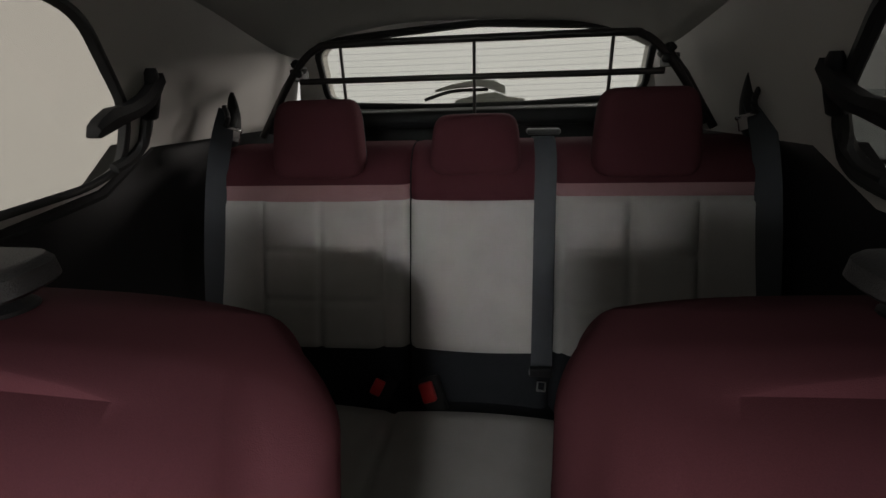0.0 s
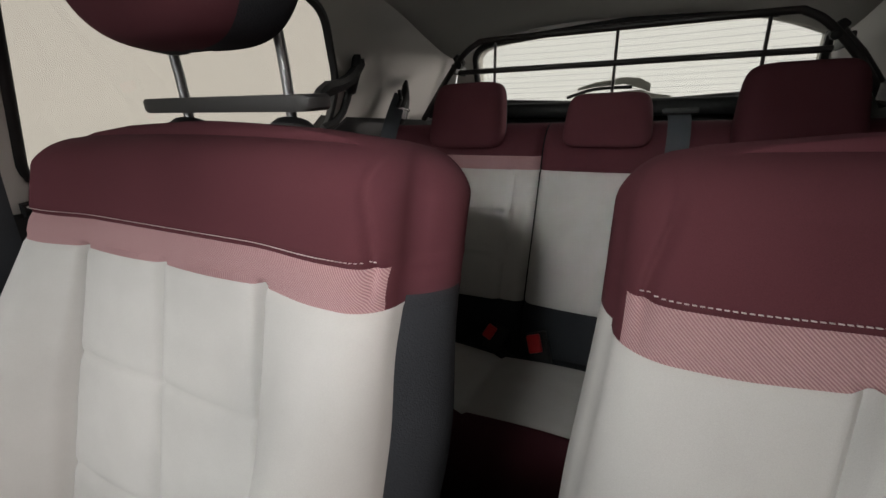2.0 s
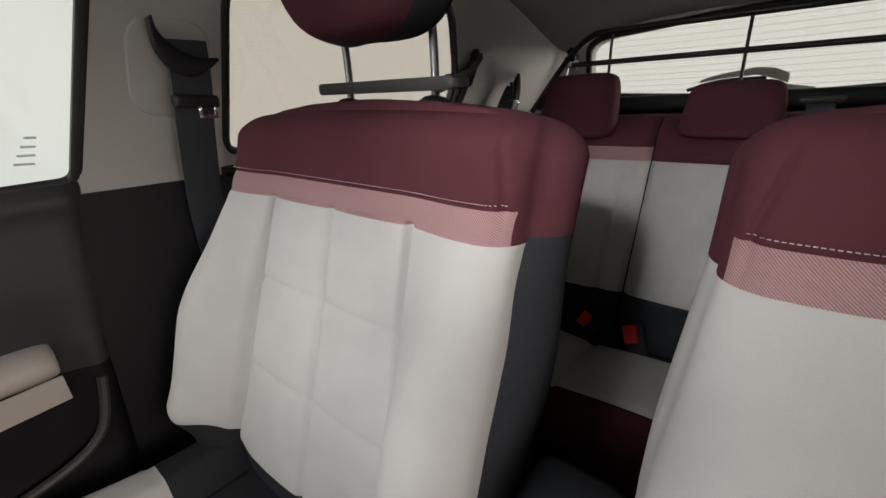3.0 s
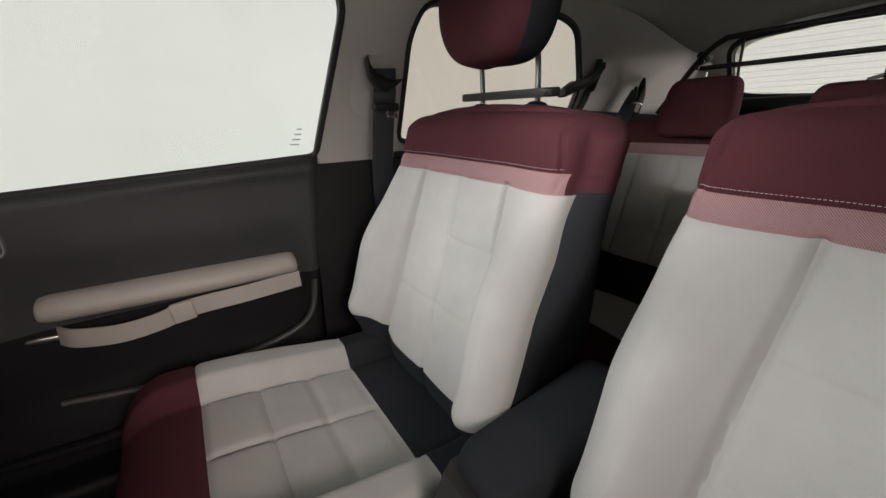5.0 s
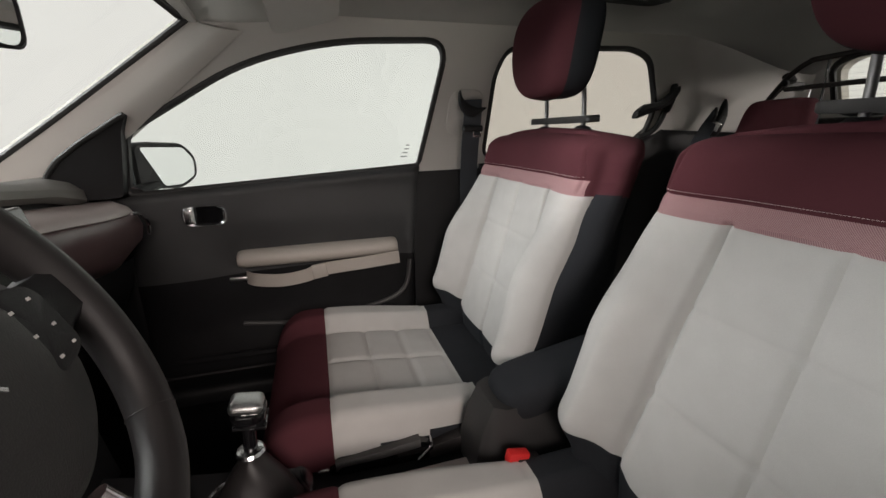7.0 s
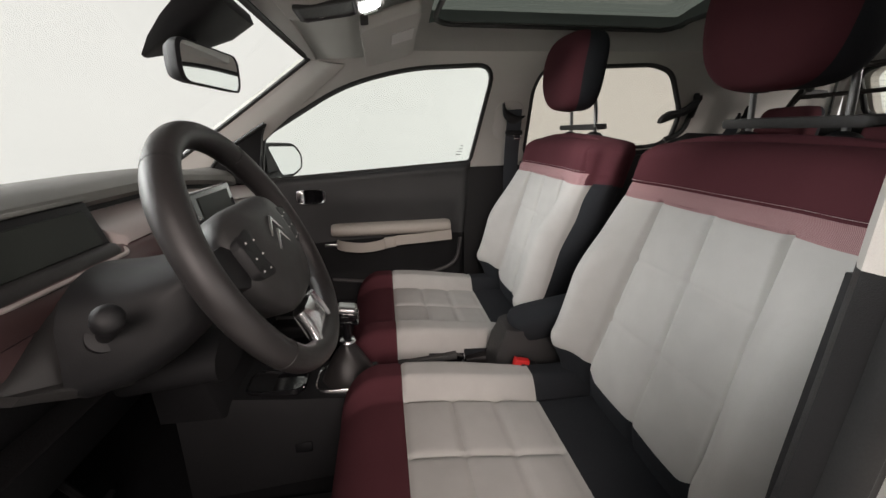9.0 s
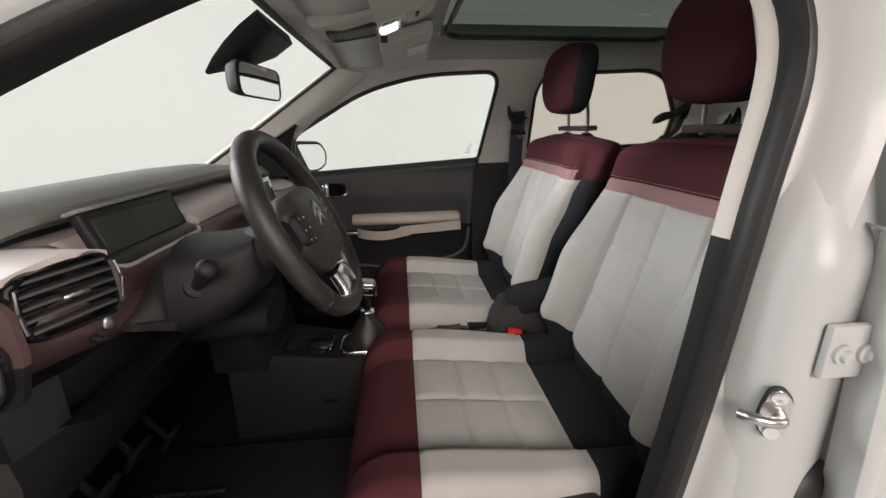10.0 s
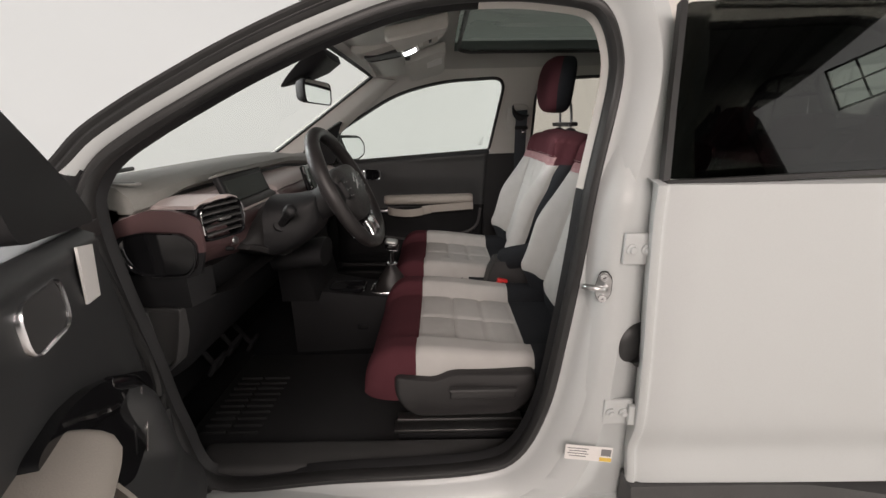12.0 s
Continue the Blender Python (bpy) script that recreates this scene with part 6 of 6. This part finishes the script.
# ---- centre console ----
def centre_console():
    c = thing("centre_console", "black plastic centre console between the front seats", "console", at=(0.02, -0.5, 0.26))
    part("tunnel", loft([[Vector((0.022 + x * w, y, z)) for x, z in ((-1, 0.25), (-1, zt - 0.03), (-0.85, zt), (0.85, zt), (1, zt - 0.03), (1, 0.25))] for y, w, zt in ((-1.05, 0.125, 0.52), (-0.95, 0.120, 0.51), (-0.80, 0.105, 0.485), (-0.55, 0.085, 0.455), (-0.30, 0.078, 0.45), (0.02, 0.078, 0.45))]), MATTSHADE, c, "black moulded tunnel cover")
    part("side_pocket", box((0.125, -0.80, 0.36), (0.006, 0.06, 0.03), 0.003, 2), GLOSSBLACK, c)
    ring = rounded([(-0.05, -0.07), (0.05, -0.07), (0.05, 0.07), (-0.05, 0.07)], 0.03, 5)
    part("cup_tray", loft([[Vector((0.055 + p[0] * k, -0.85 + p[1] * k, z)) for p in ring] for k, z in ((1.0, 0.495), (1.0, 0.506), (0.94, 0.508), (0.85, 0.49), (0.8, 0.47), (0.1, 0.468))]), GLOSSBLACK, c, "glossy black tray")
    part("gear_surround", loft([[Vector((0.022 + p[0] * k, -0.68 + p[1] * k, z)) for p in rounded([(-0.062, -0.085), (0.062, -0.085), (0.062, 0.085), (-0.062, 0.085)], 0.04, 6)] for k, z in ((1.0, 0.462), (1.03, 0.476), (0.98, 0.482), (0.9, 0.478), (0.8, 0.47))], True, False), CHROME, c, "chrome ring round the gear lever boot")
    part("gear_boot", loft([[Vector((0.022 + (0.058 - 0.040 * q) * math.cos(b) * (1 + 0.06 * math.sin(3 * b + 9 * q)), -0.68 + (0.075 - 0.064 * q) * math.sin(b), 0.468 + 0.110 * q + 0.012 * math.sin(math.pi * q))) for b in [2 * math.pi * j / 24 for j in range(24)]] for q in [k / 10 for k in range(11)]]), LEATHER, c, "black leather gear lever boot")
    lever = part("gear_lever", tube([(0.022, -0.68, 0.57), (0.022, -0.677, 0.64)], 0.011, 14), GLOSSBLACK, c, "glossy black gear lever")
    part("lever_ring", lathe([(0.020, 0), (0.023, 0.005), (0.020, 0.010), (0.014, 0.012)], (0.022, -0.68, 0.578), (0, 0, 1), 18), CHROME, lever)
    part("gear_knob", box((0.022, -0.674, 0.655), (0.045, 0.050, 0.038), 0.015, 4, m=Matrix.Rotation(radians(-8), 4, "X"), taper=(1.08, 1.12)), GLOSSBLACK, lever, "glossy black gear knob")
    part("knob_cap", box((0.022, -0.675, 0.672), (0.046, 0.050, 0.020), 0.0098, 4, m=Matrix.Rotation(radians(-8), 4, "X")), STEEL, lever, "satin chrome top of the gear knob")
    part("knob_band", box((0.022, -0.672, 0.641), (0.048, 0.050, 0.009), 0.004, 2, m=Matrix.Rotation(radians(-8), 4, "X")), GLOSSBLACK, lever)
    # handbrake
    sec = lambda y, z, w, h: [Vector((-0.035 + a * w, y, z + b * h)) for a, b in ((-1, -1), (1, -1), (1, 0.4), (0.8, 0.9), (-0.8, 0.9), (-1, 0.4))]
    hb = part("handbrake", loft([sec(-0.562, 0.455, 0.013, 0.012), sec(-0.54, 0.457, 0.018, 0.018), sec(-0.46, 0.463, 0.020, 0.020), sec(-0.385, 0.470, 0.021, 0.021), sec(-0.362, 0.464, 0.020, 0.018)]), GLOSSBLACK, c, "glossy black handbrake lever")
    part("brake_pad", loft([sec(-0.552, 0.471, 0.015, 0.008), sec(-0.46, 0.478, 0.019, 0.010), sec(-0.388, 0.487, 0.020, 0.009)]), GREY, hb, "grey grip of the handbrake")
    part("brake_button", box((-0.035, -0.574, 0.458), (0.024, 0.024, 0.022), 0.005, 3), CHROME, hb, "chrome handbrake button")
    part("brake_trim", tube([(-0.053, -0.372, 0.455), (-0.040, -0.362, 0.485), (-0.018, -0.365, 0.478), (-0.010, -0.395, 0.455)], 0.003, 8), CHROME, hb, "chrome edge of the handbrake")
    part("brake_boot", loft([sec(-0.37, 0.455, 0.022, 0.020), sec(-0.32, 0.462, 0.024, 0.022), sec(-0.25, 0.465, 0.026, 0.022)]), LEATHER, hb)
    part("tray_strip", box((0.030, -0.345, 0.456), (0.030, 0.17, 0.012), 0.004, 2), MAUVE, c, "pale tray strip")


centre_console()


def centre_armrest():
    a = thing("armrest_box", "padded charcoal armrest box between the front seats", "armrest", at=(0.022, -0.12, 0.45))
    part("box", loft([[Vector((0.022 + x * w, y, z)) for x, y in ((-1, y0), (-0.75, y0 - 0.022), (0.75, y0 - 0.022), (1, y0), (1, 0.04), (-1, 0.04))] for w, y0, z in ((0.062, -0.285, 0.43), (0.060, -0.280, 0.50), (0.057, -0.268, 0.555), (0.055, -0.255, 0.580), (0.054, -0.248, 0.600))]), COLUMN, a, "dark grey armrest base")
    lid = [Vector((p[0], p[1], 0)) for p in rounded([(-0.060, -0.150), (0.060, -0.150), (0.060, 0.16), (-0.060, 0.16)], [0.06, 0.06, 0.03, 0.03], 7)]
    m = Matrix.Translation((0.022, -0.105, 0.618)) @ Matrix.Rotation(radians(10), 4, "X")
    part("latch", box((0.022, -0.262, 0.588), (0.034, 0.012, 0.022), 0.004, 2), GLOSSBLACK, a, "black latch tab")
    part("lid", loft([[m @ Vector((p.x * k, p.y * k2, z)) for p in lid] for k, k2, z in ((0.90, 0.95, -0.030), (0.98, 0.98, -0.024), (1.02, 1.0, -0.006), (1.0, 0.995, 0.010), (0.93, 0.965, 0.022), (0.80, 0.90, 0.030), (0.5, 0.6, 0.035), (0.05, 0.05, 0.036))]), CHARCOAL, a, "charcoal padded lid")
    b = thing("belt_buckle", "red topped seat belt buckle beside the driver's seat", "buckle", at=(0.10, -0.2, 0.48))
    part("housing", box((0.118, -0.238, 0.490), (0.022, 0.050, 0.095), 0.007, 3, m=Matrix.Rotation(radians(-12), 4, "X")), BLACK, b)
    part("release_button", box((0.118, -0.248, 0.536), (0.019, 0.040, 0.024), 0.004, 2, m=Matrix.Rotation(radians(-12), 4, "X")), RED, b, "red release button")


centre_armrest()


# ---- belts, latches and small trim ----
def front_belt():
    b = thing("front_seat_belt", "dark grey front seat belt on the passenger pillar", "seat belt", at=(-0.6, -0.08, 1.1))
    part("webbing", ribbon(smooth_line([(-0.590, -0.065, 1.175), (-0.600, -0.062, 1.12), (-0.630, -0.058, 1.03), (-0.662, -0.05, 0.90), (-0.668, -0.04, 0.75), (-0.668, -0.03, 0.5)], 5), 0.058, 0.0018, (0, 1, 0)), WEBBING, b, "dark grey webbing")
    hook = smooth_line([(-0.578, -0.112, 1.196), (-0.584, -0.106, 1.168), (-0.586, -0.086, 1.146), (-0.584, -0.058, 1.138), (-0.580, -0.030, 1.148)], 6)
    part("anchor", loft([[p + Vector((0.009 * math.cos(c), 0.004 * math.sin(c), (0.004 + 0.013 * math.sin(math.pi * i / (len(hook) - 1)) ** 0.8) * math.sin(c))) for c in [2 * math.pi * k / 10 for k in range(10)]] for i, p in enumerate(hook)]), BLACK, b, "black belt anchor hook")
    pad = rounded([(-0.135, 1.068), (-0.020, 1.068), (-0.020, 1.205), (-0.135, 1.205)], 0.045, 6)
    part("anchor_pad", loft([[Vector(side(-1, (-0.078 + (p[0] + 0.078) * k, 1.135 + (p[1] - 1.135) * k), -dd)) for p in pad] for k, dd in ((1.0, -0.004), (1.0, 0.0005), (0.96, 0.003), (0.05, 0.0035))]), TRIM, b, "pale oval pad behind the belt anchor")
    part("tongue_grip", box((-0.604, -0.060, 1.090), (0.022, 0.066, 0.020), 0.006, 3), BLACK, b)
    part("tongue", join(box((-0.594, -0.048, 1.068), (0.003, 0.028, 0.006), 0.001), box((-0.594, -0.060, 1.074), (0.003, 0.005, 0.018), 0.001), box((-0.594, -0.037, 1.074), (0.003, 0.005, 0.018), 0.001)), CHROME, b, "chromed belt tongue")


front_belt()


def window_latch(s):
    w = thing("window_latch", "black pop-out latch of the rear side window", "window latch", "window latches", at=(s * 0.59, 0.62, 1.13))
    q = lambda y, z, d=0.0: side(s, (y + (0.026 if s < 0 else -0.030), z + 0.022), -d)
    part("arm", loft([[Vector(q(y, z + dz, dd)) for dz, dd in ((-h, 0.008), (-h, 0.030), (h * 0.2, 0.037), (h, 0.028), (h, 0.008))] for y, z, h in ((0.530, 1.112, 0.009), (0.538, 1.116, 0.016), (0.56, 1.128, 0.020), (0.60, 1.138, 0.015), (0.630, 1.150, 0.018), (0.655, 1.172, 0.024), (0.666, 1.186, 0.020))]), BLACK, w, "black latch lever")
    part("pivot", loft([[Vector(q(y + 0.013 * k * math.cos(b), z, 0.016 + 0.014 * k * math.sin(b))) for b in [2 * math.pi * i / 14 for i in range(14)]] for y, z, k in ((0.664, 1.120, 0.7), (0.664, 1.124, 1.0), (0.662, 1.16, 1.05), (0.658, 1.19, 1.0), (0.650, 1.206, 0.85), (0.648, 1.214, 0.6))]), BLACK, w)
    part("cable_cover", tube(smooth_line([q(0.664, 1.125, 0.008), q(0.664, 1.08, 0.006), q(0.64, 1.05, 0.006), q(0.60, 1.035, 0.004)], 5), 0.011, 8), RUBBER, w)


window_latch(-1)
window_latch(1)


def overhead_console():
    o = thing("overhead_console", "pale grey overhead console with a lit reading lamp", "overhead console", at=(0, -0.6, 1.36))
    zc = lambda x, y: roof_z(x, y)
    def plate(cx, cy, hx, hy, levels, corner):
        ring = rounded([(-hx, -hy), (hx, -hy), (hx, hy), (-hx, hy)], corner, 5)
        return loft([[Vector((cx + p[0] * k, cy + p[1] * k, zc(cx + p[0] * k, cy + p[1] * k) - dz)) for p in ring] for k, dz in levels])

    part("panel", plate(0.0, -0.615, 0.085, 0.150, ((1.06, -0.005), (1.05, 0.012), (0.98, 0.022), (0.6, 0.024), (0.02, 0.024)), 0.03), TRIM, o, "pale grey console panel")
    part("pocket", plate(-0.005, -0.672, 0.055, 0.062, ((1.0, 0.020), (1.0, 0.030), (0.93, 0.031), (0.88, 0.026), (0.05, 0.026)), 0.012), GREY, o, "dark open glasses pocket")
    lamp = part("reading_lamp", plate(0.0, -0.578, 0.060, 0.030, ((1.0, 0.020), (1.0, 0.030), (0.95, 0.034), (0.05, 0.035)), 0.010), TRIM, o)
    part("lamp_lens", plate(0.0, -0.580, 0.030, 0.022, ((1.0, 0.030), (0.96, 0.039), (0.05, 0.041)), 0.008), LAMPGLOW, lamp, "lit lamp lens")
    for x in (-0.048, 0.048):
        part("lamp_switch", plate(x, -0.580, 0.010, 0.018, ((1.0, 0.030), (0.9, 0.038), (0.05, 0.039)), 0.005), CHROME, lamp, "satin chrome lamp switch")
    part("control_plate", plate(0.0, -0.508, 0.060, 0.026, ((1.0, 0.020), (0.98, 0.029), (0.05, 0.030)), 0.008), SAND, o, "pale control plate")
    part("microphone_slot", plate(0.012, -0.508, 0.020, 0.005, ((1.0, 0.026), (0.95, 0.033), (0.05, 0.033)), 0.002), BLACK, o)


overhead_console()
area_lamp("dome_lamp", (0.01, -0.59, 1.316), (-0.03, 0.85, 0.85), 0.06, 0.05, 0.34, (1.0, 0.98, 0.96), 52)


def sun_visor(s):
    v = thing("sun_visor", "pale grey folded sun visor", "sun visor", "sun visors", at=(s * 0.32, -0.53, 1.34))
    outline = rounded([(0.135, -0.612), (0.50, -0.610), (0.475, -0.455), (0.150, -0.452)], 0.03, 5)
    ring = []
    for i, p in enumerate(outline):
        q = outline[(i + 1) % len(outline)]
        ring += [p.lerp(q, k / 6) for k in range(6)] if (q - p).length > 0.05 else [p]
    droop = lambda x, y, dz: roof_z(x, y) - 0.016 - dz
    part("board", loft([[Vector((s * (0.32 + (p[0] - 0.32) * k), -0.53 + (p[1] + 0.53) * k, droop(0.32 + (p[0] - 0.32) * k, -0.53 + (p[1] + 0.53) * k, dz))) for p in ring] for k, dz in ((0.97, 0.0), (1.0, 0.006), (1.0, 0.026), (0.97, 0.033), (0.7, 0.034), (0.35, 0.034), (0.03, 0.034))]), LINER, v, "pale felt covered board")
    part("pivot", tube([(s * 0.17, -0.600, roof_z(0.17, -0.60) - 0.028), (s * 0.142, -0.598, roof_z(0.14, -0.60) - 0.030)], 0.008, 8), TRIM, v)
    part("clip", box((s * 0.145, -0.598, roof_z(0.145, -0.60) - 0.022), (0.022, 0.02, 0.030), 0.004, 2), GREY, v)
    if s < 0:
        lab = [(-0.345, -0.528), (-0.262, -0.528), (-0.262, -0.466), (-0.345, -0.466)]
        part("label", loft([[Vector((x, y, droop(x, y, dz))) for x, y in lab] for dz in (0.030, 0.037)]), PAPER, v, "white printed label", 0)


sun_visor(-1)
sun_visor(1)


def interior_mirror():
    m = thing("interior_mirror", "black framed rear-view mirror with a sensor cover on the windscreen", "mirror", at=(0, -0.9, 1.25))
    c = Vector((0.014, -0.910, 1.226))
    ax = Vector((0.990, -0.140, 0.03)).normalized()
    nrm = Vector((0.14, 0.985, -0.02)).normalized()
    up = ax.cross(nrm).normalized()
    ring = rounded([(-0.112, -0.036), (0.112, -0.040), (0.116, 0.034), (-0.108, 0.040)], 0.026, 5)
    at = lambda p, k, t: c + ax * (p[0] * k) + up * (p[1] * k) + nrm * t
    part("housing", loft([[at(p, k, t) for p in ring] for k, t in ((0.4, -0.045), (0.85, -0.035), (1.03, -0.012), (1.05, 0.002), (0.98, 0.006), (0.95, 0.002))]), BLACK, m, "black mirror housing")
    part("glass", loft([[at(p, k, t) for p in ring] for k, t in ((0.96, 0.002), (0.95, 0.0035), (0.02, 0.0035))]), MIRROR, m, "mirror glass")
    part("stem", tube([c - nrm * 0.03, c + Vector((0.01, -0.03, 0.045)), c + Vector((0.01, -0.045, 0.075))], 0.014, 10), BLACK, m)
    w = lambda u, v, l: screen_pt(u, v, -l)
    cover = []
    for v, hw, l in ((0.70, 0.01, 0.004), (0.76, 0.05, 0.016), (0.83, 0.085, 0.032), (0.90, 0.11, 0.040), (0.97, 0.12, 0.036)):
        cover.append([w(u * hw / 0.6, v, 0.002 + l * max(0.0, 1 - (u / 1.2) ** 4) ** 0.5) for u in [-1.2 + 0.2 * k for k in range(13)]])
    part("sensor_cover", loft(cover), BLACK, m, "black sensor cover on the windscreen")


interior_mirror()


def floor_mat():
    f = thing("floor_mat", "black ribbed rubber mat in the driver's footwell", "floor mat", at=(0.40, -0.85, 0.262))
    part("sheet", box((0.42, -0.90, 0.266), (0.48, 0.62, 0.010), 0.004, 2), MAT, f)
    for k in range(10):
        for x0, w in ((-1.142, 0.075), (-1.055, 0.085)):
            part("rib", box((0.335 + 0.029 * k, x0, 0.274), (0.011, w, 0.010), 0.004, 2), MAT, f)
    p = thing("pedals", "black clutch, brake and accelerator pedals", "pedals", at=(0.36, -1.2, 0.4))
    for x, w, z in ((0.24, 0.05, 0.36), (0.36, 0.07, 0.42), (0.47, 0.07, 0.42)):
        part("pedal_pad", box((x, -1.17, z), (w, 0.014, 0.055), 0.004, 2, m=Matrix.Rotation(radians(-30), 4, "X")), MATTSHADE, p)
        part("pedal_arm", tube([(x, -1.18, z), (x, -1.26, z + 0.12), (x, -1.27, z + 0.22)], 0.008, 8), MATTSHADE, p)


floor_mat()
